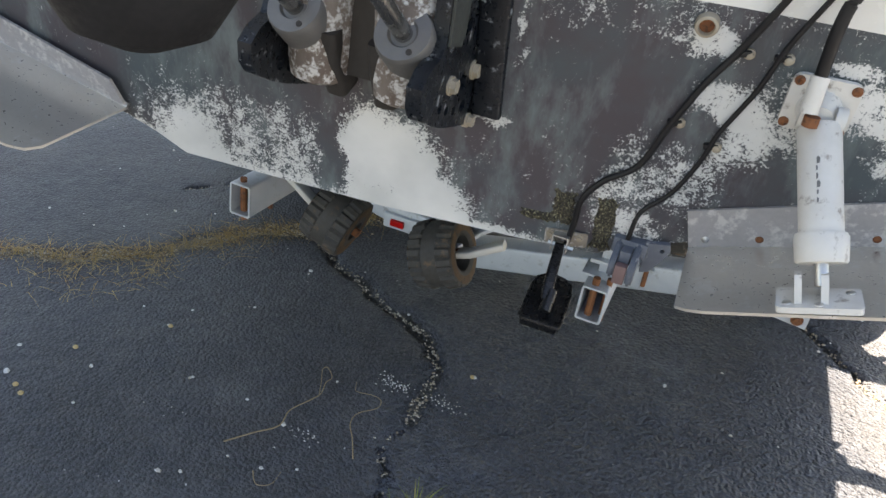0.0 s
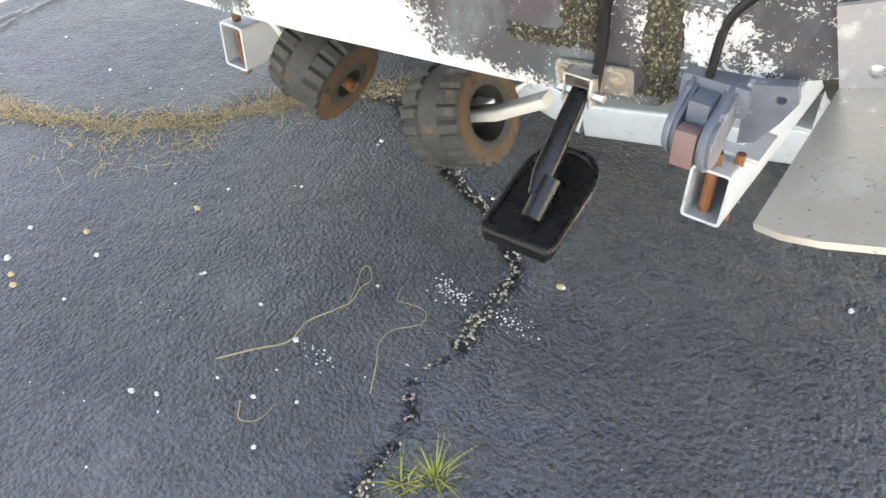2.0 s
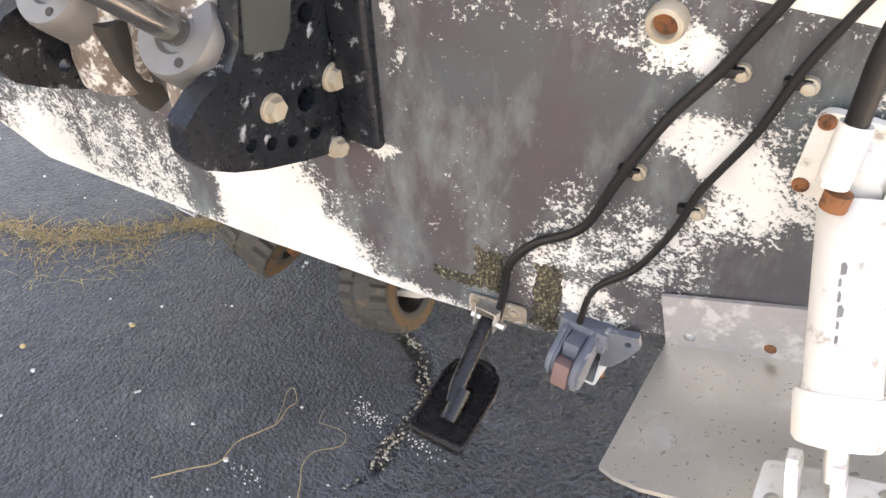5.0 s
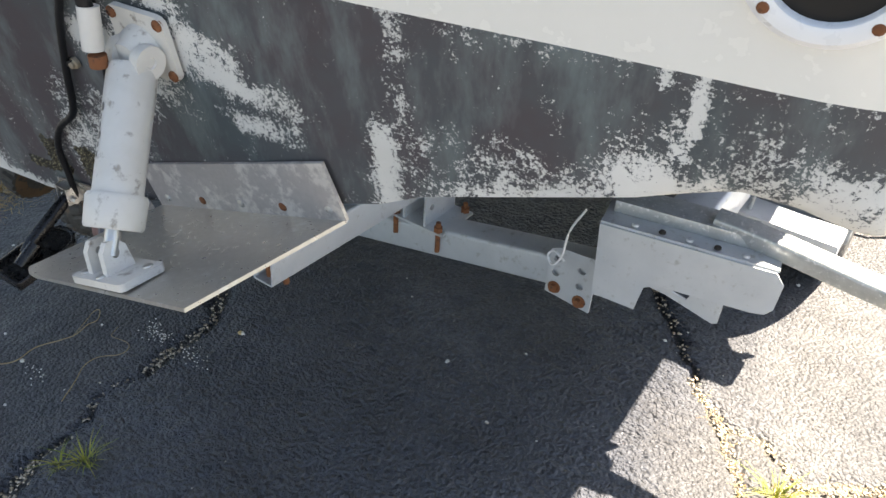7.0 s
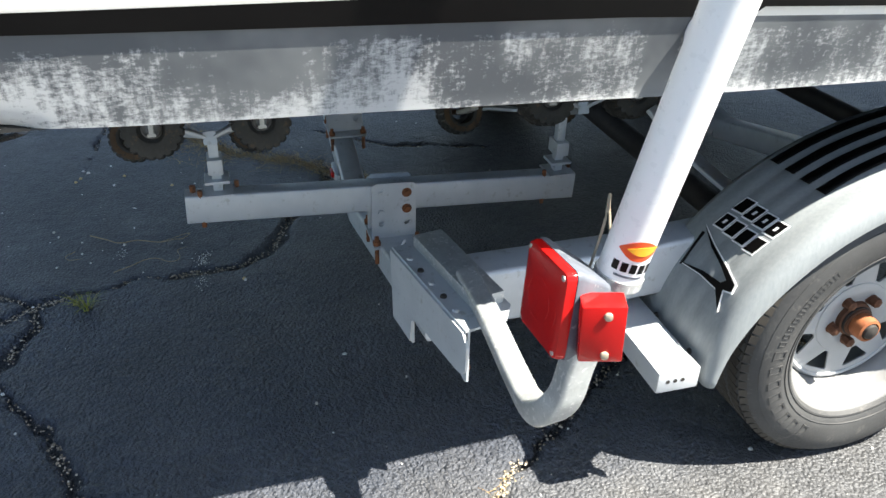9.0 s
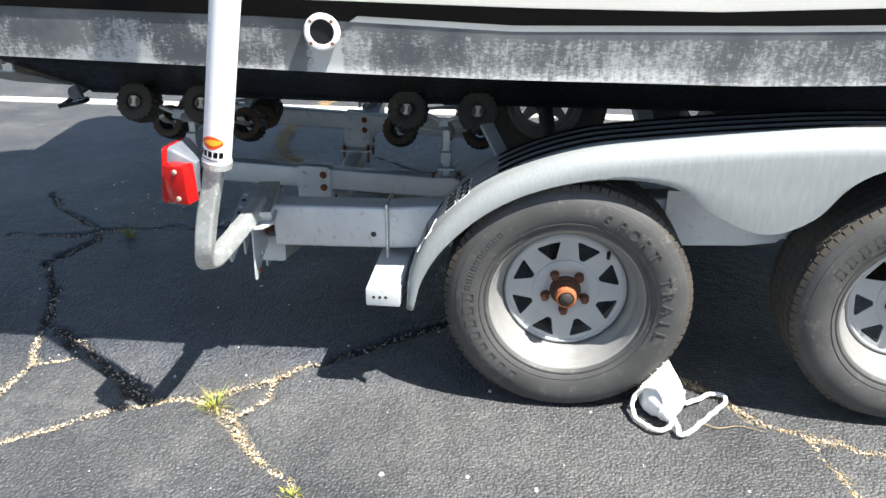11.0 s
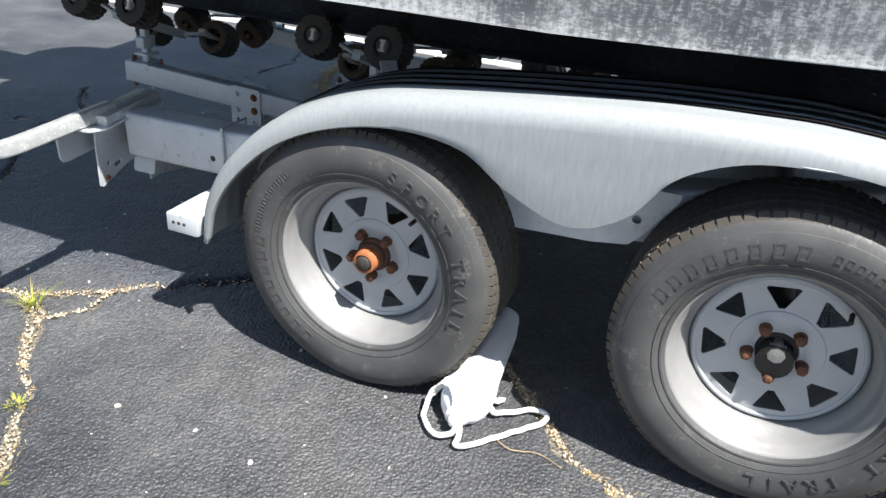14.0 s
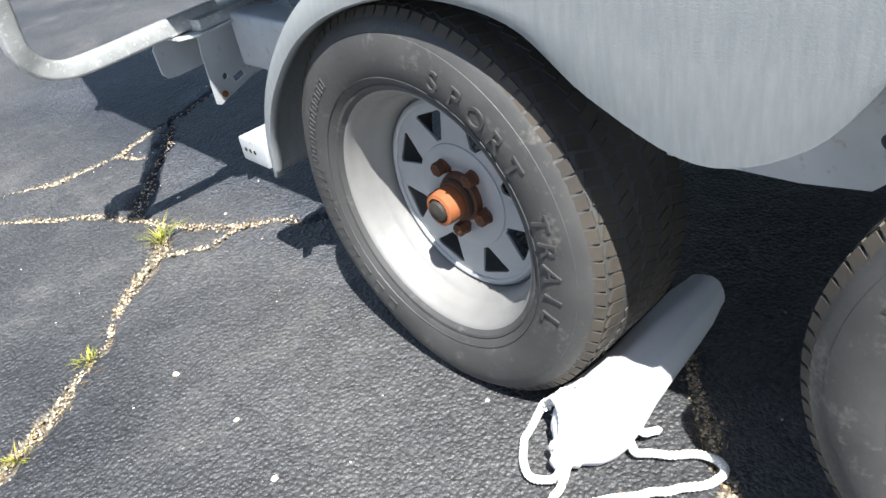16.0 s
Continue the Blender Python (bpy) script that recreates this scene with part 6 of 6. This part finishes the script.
build_cable("transducer_cable", [(0.128, 0.655, 0.012), (0.133, 0.700, 0.010), (0.136, 0.738, 0.008), (0.160, 0.777, 0.008), (0.200, 0.812, 0.008), (0.223, 0.876, 0.008), (0.249, 0.941, 0.008), (0.275, 0.988, 0.008), (0.292, 1.024, 0.010), (0.308, 1.060, 0.012), (0.322, 1.093, 0.013), (0.345, 1.122, 0.014), (0.37, 1.17, 0.014)], 0.0045,
            "thick black cable clipped to the transom", ((0.226, 0.884), (0.280, 0.991)))
build_cable("speed_sensor_cable", [(0.212, 0.690, 0.012), (0.219, 0.737, 0.007), (0.252, 0.780, 0.006), (0.275, 0.838, 0.006), (0.286, 0.884, 0.006), (0.312, 0.950, 0.007), (0.326, 1.003, 0.008), (0.340, 1.042, 0.010), (0.360, 1.090, 0.012), (0.376, 1.127, 0.012), (0.40, 1.18, 0.012)], 0.0034,
            "thin black cable clipped to the transom", ((0.278, 0.860), (0.324, 0.994)))


# ---- outboard motor ----
def build_outboard():
    t = thing("outboard_motor", (-0.235, 0.95, 0.9), "black outboard motor with rusty peeling trim rams, clamped to the transom", "outboard motor")
    mid = -0.160
    for s in (1, -1):
        X = lambda x: x if s == 1 else 2 * mid - x
        # clamp bracket: side plate with a foot lobe
        bm = B()
        m = axes((min(X(-0.035), X(-0.055)), 0, 0), (0, 1, 0), (0, 0, 1))
        out = [(1.112, 0.826), (1.085, 0.823), (1.044, 0.832), (0.99, 0.847), (0.955, 0.860), (0.925, 0.876), (0.913, 0.892), (0.911, 0.918), (0.930, 0.934), (0.958, 0.944), (0.969, 0.962), (0.972, 1.005), (0.972, 1.50), (1.05, 1.50)]
        holes = [disc_hole(1.043, 0.968, 0.009), disc_hole(1.043, 0.893, 0.012), disc_hole(1.055, 0.858, 0.009), disc_hole(0.975, 0.876, 0.0065), disc_hole(0.998, 0.868, 0.0065), disc_hole(1.024, 0.860, 0.0065), disc_hole(1.088, 0.940, 0.008), disc_hole(1.100, 0.868, 0.006)]
        plate(bm, out, holes, m, 0.020)
        br = part("clamp_bracket", bm, "engine", t, "black bracket with chipped paint and bolt holes")
        bm = B()
        m = axes((X(-0.035) if s == 1 else X(-0.035) - 0.004, 0, 0), (0, 1, 0), (0, 0, 1))
        plate(bm, [(0.974, 0.955), (1.012, 0.948), (1.020, 0.960), (1.032, 1.06), (1.035, 1.50), (0.974, 1.50)], [], m, 0.004)
        part("stiffener", bm, "engine_grey", br, "dull green-grey raised strip")
        bm = B()
        sweep(bm, [tr(X(-0.014), 0.838, 0.003), tr(X(-0.014), 1.50, 0.003)], rounded(0.042, 0.014, 0.005), up=(0, 1, 0))
        part("back_flange", bm, "engine", br)
        for yy, zz, r in ((0.999, 0.901, 0.0125), (1.083, 0.829, 0.0105), (1.077, 0.902, 0.0135)):
            bm = B()
            p = Vector((X(-0.035), yy, zz))
            sweep(bm, [p - Vector((s * 0.004, 0, 0)), p + Vector((s * 0.003, 0, 0))], circle(r, 18))
            sweep(bm, [p + Vector((s * 0.002, 0, 0)), p + Vector((s * 0.010, 0, 0))], circle(r * 0.76, 6))
            part("bolt", bm, "bronze", br, "tarnished bolt")
        # trim ram: casting, collar, rod
        base, top = Vector((X(-0.098), 1.008, 0.862)), Vector((X(-0.102), 1.002, 1.45))
        bm = B()
        lathe(bm, [(0.0, 0.030), (0.006, 0.040), (0.03, 0.044), (0.10, 0.045), (0.13, 0.047), (0.135, 0.044), (0.55, 0.046)], base, top - base, 40)
        ram = part("trim_ram", bm, "rusty_white", t, "rusty casting with peeling white paint")
        cc = Vector((X(-0.086), 0.966, 0.956))
        dd = Vector((0.0, -0.79, 0.61)).normalized()
        bm = B()
        lathe(bm, [(-0.05, 0.040), (0.004, 0.038), (0.010, 0.037), (0.014, 0.035), (0.014, 0.019), (0.010, 0.016), (0.010, 0.0)], cc, dd, 36)
        col = part("collar", bm, "collar", ram, "brownish grey ring collar with two spanner holes")
        su, uu = frame_of(dd)
        for sg in (-1, 1):
            bm = B()
            lathe(bm, [(0.0135, 0.004), (0.0148, 0.004), (0.0148, 0.0)], cc + (su * 0.6 + uu * 0.8) * sg * 0.027, dd, 10)
            part("spanner_hole", bm, "dark", col)
        bm = B()
        lathe(bm, [(0.0, 0.0115), (0.165, 0.0115), (0.168, 0.010), (0.168, 0.0)], cc, dd, 24)
        part("ram_rod", bm, "rod", ram, "dark polished rod")
        # small casting lug under the ram
        bm = B()
        sweep(bm, [(X(-0.125), 1.02, 0.855), (X(-0.122), 0.995, 0.90), (X(-0.122), 0.985, 0.94)], rounded(0.032, 0.04, 0.008))
        part("casting_lug", bm, "dark", ram, "greasy dark brown lug")
    # web between the rams
    bm = B()
    box(bm, (mid - 0.05, 1.00, 0.875), (mid + 0.05, 1.07, 1.45), 0.012)
    part("cylinder_body", bm, "dark", t, "greasy dark tilt cylinder body")
    # sticker with unreadable lines on the starboard ram
    o = Vector((-0.112, 0.9560, 1.052))
    bm = B()
    plate(bm, rounded(0.04, 0.07, 0.003), [], axes(o, (1, -0.10, 0), (-0.04, -0.07, 1)), 0.001)
    st = part("sticker", bm, "plastic_white", t)
    for k in range(6):
        bm = B()
        plate(bm, [(-0.015, -0.026 + 0.007 * k), (0.012 + 0.003 * (k % 2), -0.026 + 0.007 * k), (0.012 + 0.003 * (k % 2), -0.022 + 0.007 * k), (-0.015, -0.022 + 0.007 * k)], [], axes(o + Vector((0, -0.001, 0)), (1, -0.10, 0), (-0.04, -0.07, 1)), 0.0008)
        part("sticker_bar", bm, "stripe", st)
    # leg tilted up and aft, above the camera's way
    bm = B()
    c0, c1 = Vector((-0.235, 0.93, 1.55)), Vector((-0.235, -0.10, 1.60))
    sweep(bm, [c0, c0.lerp(c1, 0.3), c0.lerp(c1, 0.7), c1], rounded(0.16, 0.22, 0.05), scale=[1.2, 1.1, 0.9, 0.8])
    part("leg", bm, "engine", t, "black tilted motor leg")
    bm = B()
    lathe(bm, [(-0.09, 0.02), (-0.075, 0.055), (-0.03, 0.082), (0.05, 0.088), (0.2, 0.085), (0.5, 0.08)], (-0.155, 0.615, 1.098), (0.0, 0.05, 1), 40)
    part("pivot_boot", bm, "boot", t, "rounded black rubber boot")
    bm = B()
    lathe(bm, [(-0.1, 0.15), (0.05, 0.26), (0.25, 0.30), (0.55, 0.28), (0.7, 0.2), (0.72, 0.0)], (-0.235, 1.15, 1.70), (0, 0.15, 1), 32)
    part("cowling", bm, "engine", t, "black engine cowling")


build_outboard()


# ---- loose things ----
def build_boat_fender():
    t = thing("boat_fender", (0.85, 3.11, 0.0), "white cylindrical boat fender with a white rope, wedged behind the tyre", "fender")
    bm = B()
    a, b = Vector((1.045, 3.108, 0.034)), Vector((0.600, 3.082, 0.052))
    d = (b - a).normalized()
    L = (b - a).length
    lathe(bm, [(-0.016, 0.0), (-0.012, 0.013), (0.006, 0.019), (0.022, 0.030), (0.040, 0.047), (0.060, 0.057), (0.085, 0.061), (0.12, 0.060), (0.17, 0.054), (0.24, 0.049), (0.32, 0.046), (L - 0.07, 0.044), (L - 0.03, 0.038), (L - 0.012, 0.036), (L - 0.008, 0.026), (L + 0.006, 0.022), (L + 0.014, 0.012), (L + 0.016, 0.0)], a, d, 56)
    su, uu = frame_of(d)
    for v in bm.verts:
        q = v.co - a
        al = q.dot(d)
        r = q - d * al
        ang = math.atan2(r.dot(uu), r.dot(su))
        k = 1 + 0.03 * math.cos(7 * ang + 5 * al) * (1 if 0.05 < al < L - 0.05 else 0.4) + 0.09 * noise.noise(v.co * 13) + 0.045 * noise.noise(Vector((al * 9, ang * 5, 2)))
        v.co = a + d * al + r * k
        v.co.z = max(v.co.z, 0.002)
    part("body", bm, "cloth", t, "soft white ribbed body", 60)
    # braided rope loop
    way = smooth_way([(1.035, 3.105, 0.05), (1.005, 3.075, 0.088), (0.985, 3.045, 0.07), (0.995, 3.020, 0.03), (1.022, 3.026, 0.013), (1.060, 3.044, 0.012), (1.078, 3.078, 0.012), (1.070, 3.106, 0.016), (1.052, 3.120, 0.030), (1.066, 3.128, 0.022),
                      (1.088, 3.128, 0.012), (1.084, 3.152, 0.012), (1.050, 3.184, 0.012), (1.018, 3.213, 0.012), (0.980, 3.246, 0.012), (0.940, 3.277, 0.012), (0.904, 3.279, 0.012), (0.897, 3.246, 0.012), (0.930, 3.208, 0.012), (0.955, 3.176, 0.014), (0.945, 3.158, 0.020)], 16)
    tie = smooth_way([(0.985, 3.030, 0.035), (0.962, 3.060, 0.082), (0.948, 3.100, 0.101), (0.940, 3.135, 0.075), (0.925, 3.160, 0.030), (0.902, 3.178, 0.014)], 14)
    for ph, line in [(ph, line) for line in (way, tie) for ph in (0, 1, 2)]:
        bm = B()
        pts = []
        for i, p in enumerate(line):
            q = Vector(line[min(i + 1, len(line) - 1)]) - Vector(line[max(i - 1, 0)])
            s, u = frame_of(q)
            a2 = i * 0.95 + ph * 2.094
            p = Vector(p) + Vector((noise.noise(Vector(p) * 30), noise.noise(Vector(p) * 30 + Vector((9, 0, 0))), 0)) * 0.008
            pts.append(Vector(p) + s * math.cos(a2) * 0.0036 + u * math.sin(a2) * 0.0036)
        sweep(bm, pts, circle(0.0034, 8))
        part("rope_strand", bm, "rope", t, "braided white rope")
    bm = B()
    for k in range(3):
        lathe(bm, [(0.004 + 0.010 * k, 0.020), (0.008 + 0.010 * k, 0.027), (0.014 + 0.010 * k, 0.028), (0.018 + 0.010 * k, 0.020)], a, d + Vector((0, 0.1 * (k - 1), 0.1)), 20, closed=True)
    part("knot", bm, "rope", t, "rope knotted round the end")


build_boat_fender()


def build_twig(pts, r, label):
    t = thing("twig", (pts[0][0], pts[0][1], 0.0), label, "twig", "dry stems on the asphalt")
    bm = B()
    way = smooth_way([(x, y, 0.003 + r) for x, y in pts], 6)
    sweep(bm, way, circle(r, 6), scale=[1.0 - 0.6 * i / len(way) for i in range(len(way))])
    part("stem", bm, "twig", t)


build_twig([(-0.451, 1.080), (-0.413, 1.132), (-0.380, 1.175), (-0.386, 1.226), (-0.367, 1.273), (-0.356, 1.306), (-0.365, 1.344), (-0.363, 1.369), (-0.389, 1.393), (-0.395, 1.380), (-0.379, 1.349), (-0.357, 1.302)], 0.0017, "thin dry tan stem lying on the asphalt")
build_twig([(-0.198, 1.172), (-0.228, 1.223), (-0.253, 1.259), (-0.254, 1.295), (-0.225, 1.331), (-0.228, 1.357), (-0.250, 1.364), (-0.286, 1.356), (-0.296, 1.361), (-0.306, 1.385)], 0.0013, "thin curled dry stem lying on the asphalt")
build_twig([(-0.355, 1.045), (-0.33, 1.02), (-0.305, 1.035), (-0.305, 1.07)], 0.0012, "small curled dry stem on the asphalt")
build_twig([(1.02, 3.19), (1.045, 3.24), (1.03, 3.30), (1.05, 3.36)], 0.0015, "thin dry stem by the rope")


def blade(bm, p, d, h, w, bend):
    s = Vector((-d.y, d.x, 0))
    pts = [p + d * bend * h * (k / 3) ** 2 + Vector((0, 0, h * (k / 3) * (1 - 0.3 * bend * k / 3))) for k in range(4)]
    rows = [(bm.verts.new(q - s * w * (1 - k / 3.3)), bm.verts.new(q + s * w * (1 - k / 3.3))) for k, q in enumerate(pts)]
    for a, b in zip(rows, rows[1:]):
        bm.faces.new((a[0], a[1], b[1], b[0]))


def build_tuft(x, y, n, h, spread, material, seed, label):
    rng = random.Random(seed)
    t = thing("grass_tuft", (x, y, 0.0), label, "grass", "tufts in the cracks")
    bm = B()
    for _ in range(n):
        a = rng.uniform(0, 2 * math.pi)
        d = Vector((math.cos(a), math.sin(a), 0))
        p = Vector((x, y, -0.004)) + d * rng.uniform(0, spread)
        blade(bm, p, d, h * rng.uniform(0.4, 1.1), 0.0016 * rng.uniform(0.6, 1.4), rng.uniform(0.3, 1.6))
    part("clump", bm, material, t)


build_tuft(-0.028, 1.112, 44, 0.055, 0.020, "grass", 1, "small yellow-green grass tuft in a crack")
build_tuft(1.085, 1.885, 60, 0.055, 0.025, "grass", 2, "small yellow-green grass tuft in a crack")
build_tuft(1.40, 2.19, 60, 0.016, 0.026, "grass", 3, "low mossy tuft in a crack")
build_tuft(1.60, 2.345, 50, 0.016, 0.024, "grass", 4, "low mossy tuft in a crack")
build_tuft(-0.062, 1.078, 26, 0.035, 0.016, "grass", 5, "small yellow-green grass tuft in a crack")
build_tuft(1.10, 3.72, 40, 0.02, 0.03, "straw", 6, "dry straw tuft in a crack")


def along_cracks(pick, per_metre, spread, seed):
    """Random places along the cracks that pick accepts."""
    rng = random.Random(seed)
    for width, fill, way in CRACKS:
        k = pick(width, fill)
        if not k:
            continue
        for (ax, ay), (bx, by) in zip(way, way[1:]):
            L = math.hypot(bx - ax, by - ay)
            for _ in range(int(L * per_metre * k)):
                u = rng.random()
                yield (ax + (bx - ax) * u + rng.gauss(0, width * spread), ay + (by - ay) * u + rng.gauss(0, width * spread), width, fill, rng)


def stone(verts, faces, x, y, z, r, rng):
    i = len(verts)
    a = rng.uniform(0, 6.28)
    sx, sy, sz = r * rng.uniform(0.7, 1.3), r * rng.uniform(0.7, 1.2), r * rng.uniform(0.5, 0.9)
    for k in range(5):
        t = a + k * 1.2566 + rng.uniform(-0.2, 0.2)
        verts.append((x + sx * math.cos(t), y + sy * math.sin(t), z))
    for k in range(5):
        t = a + k * 1.2566 + rng.uniform(-0.2, 0.2)
        verts.append((x + 0.65 * sx * math.cos(t), y + 0.65 * sy * math.sin(t), z + sz))
    for k in range(5):
        j = (k + 1) % 5
        faces.append((i + k, i + j, i + 5 + j, i + 5 + k))
    faces.append((i + 5, i + 6, i + 7, i + 8, i + 9))


def build_litter():
    v, f = [], []
    for x, y, w, fill, rng in along_cracks(lambda w, k: 0.35 + k + (1.2 if w > 0.02 else 0.0), 520, 0.75, 21):
        stone(v, f, x, y, -0.013 + 0.006 * fill, rng.uniform(0.0015, 0.0045), rng)
    me = bpy.data.meshes.new("gravel")
    me.from_pydata(v, [], f)
    tagged(link_mesh("gravel", me, "gravel", None, "loose sand and gravel lying in the cracks", 20), "", "gravel", "", "stuff")
    v, f = [], []
    rng = random.Random(5)
    for _ in range(520):
        x, y = rng.uniform(-2.2, 2.2), rng.uniform(0.5, 4.5)
        stone(v, f, x, y, -0.005, rng.choice((0.0015, 0.002, 0.0025, 0.003, 0.005)), rng)
    # flakes of pale grit beside the crack
    for cx, cy, n in ((-0.22, 1.427, 60), (-0.105, 1.432, 40), (-0.25, 1.445, 24), (-0.323, 1.187, 26), (-0.635, 0.894, 30), (-0.62, 1.10, 24)):
        for _ in range(n):
            stone(v, f, cx + rng.gauss(0, 0.022), cy + rng.gauss(0, 0.011), -0.0035, rng.uniform(0.0008, 0.0024), rng)
    for x, y in ((-0.517, 0.96), (-0.801, 1.33), (-0.074, 1.555), (-0.636, 1.204), (-0.843, 1.123), (-0.378, 1.19), (0.357, 1.786), (1.621, 2.217), (1.297, 2.594), (1.307, 2.385), (1.326, 2.758), (-0.646, 1.735), (-0.98, 1.02), (-1.0, 1.0)):
        stone(v, f, x, y, -0.004, 0.007, rng)
    for x, y in ((-0.633, 1.210), (-0.845, 1.128), (-0.790, 1.018), (-0.672, 0.760), (-0.631, 0.736), (-0.279, 1.000), (-0.285, 1.097), (-0.903, 1.360), (-0.642, 1.719), (-0.489, 1.214), (-0.424, 1.057), (-1.027, 1.097), (-1.719, 1.635), (-1.312, 1.157), (-0.701, 0.771), (-0.794, 1.411)):
        stone(v, f, x, y, -0.004, rng.uniform(0.0035, 0.006), rng)
    me = bpy.data.meshes.new("pebbles")
    me.from_pydata(v, [], f)
    tagged(link_mesh("pebbles", me, "pebble", None, "small pale pebbles scattered on the asphalt", 20), "", "pebbles", "", "stuff")
    bm = B()
    for x, y, w, fill, rng in along_cracks(lambda w, k: 1.0 if w > 0.02 else 0.0, 850, 0.8, 33):
        a = rng.uniform(0, 6.28)
        blade(bm, Vector((x, y, -0.004)), Vector((math.cos(a), math.sin(a), 0)), rng.uniform(0.008, 0.042), 0.0011, rng.uniform(1.0, 3.5))
    rng = random.Random(8)
    for _ in range(420):
        a = rng.uniform(0, 6.28)
        k = rng.choice(((-1.02, 1.50, 0.09), (-0.92, 1.75, 0.08), (-1.15, 1.36, 0.10)))
        p = Vector((k[0] + rng.gauss(0, k[2] * 0.6), k[1] + rng.gauss(0, k[2] * 0.6), -0.003))
        blade(bm, p, Vector((math.cos(a), math.sin(a), 0)), rng.uniform(0.006, 0.03), 0.0010, rng.uniform(2.0, 5.0))
    for x, y, w, fill, rng in along_cracks(lambda w, k: 1.0 if (k > 0.7 and w < 0.02) else 0.0, 120, 1.0, 35):
        a = rng.uniform(0, 6.28)
        blade(bm, Vector((x, y, -0.006)), Vector((math.cos(a), math.sin(a), 0)), rng.uniform(0.005, 0.014), 0.0010, rng.uniform(1.0, 3.5))
    tagged(part("dry_grass", bm, "straw", None, "dry straw-coloured weeds along the cracks"), "", "dry grass", "", "stuff")


build_litter()


def build_acorn_cap(x, y):
    """A small tan seed husk: a shallow cup with a stub."""
    bm = B()
    lathe(bm, [(0.0, 0.0), (0.0005, 0.003), (0.002, 0.0058), (0.004, 0.0062), (0.006, 0.005), (0.007, 0.002), (0.0085, 0.0012), (0.0088, 0.0)], (x, y, -0.004), (0.2, 0.1, 1), 14)
    tagged(part("seed_husk", bm, "husk", None, "small tan seed husk lying on the asphalt"), "", "husk", "seed husks on the asphalt", "")


for hx, hy in ((-0.930, 0.998), (-0.900, 0.984), (-0.795, 1.329), (-0.920, 1.154), (-0.079, 1.552)):
    build_acorn_cap(hx, hy)


def build_scuff(way, width):
    """A thin chalky line rubbed on the asphalt."""
    bm = B()
    rng = random.Random(len(way))
    pts = smooth_way([(x, y, 0.0005) for x, y in way], 14)
    for p, q in zip(pts, pts[1:]):
        if rng.random() < 0.22:
            continue
        d = (q - p).normalized()
        s = Vector((-d.y, d.x, 0)) * width * rng.uniform(0.3, 0.6)
        o = Vector((-d.y, d.x, 0)) * width * rng.uniform(-0.2, 0.2)
        lo = [bm.verts.new(c + o) for c in (p - s, p + s, q + s, q - s)]
        hi = [bm.verts.new(v.co + Vector((0, 0, 0.0012))) for v in lo]
        bm.faces.new(hi)
        for a in range(4):
            bm.faces.new((lo[a], lo[(a + 1) % 4], hi[(a + 1) % 4], hi[a]))
    tagged(part("chalky_line", bm, "chalk", None, "thin broken chalky line on the asphalt"), "", "marking", "", "structure")


build_scuff([(-1.979, 1.520), (-1.997, 1.633), (-1.985, 1.743), (-1.966, 1.854)], 0.014)
build_scuff([(-1.889, 1.451), (-1.942, 1.572), (-1.981, 1.723), (-1.990, 1.887), (-1.985, 2.081)], 0.016)
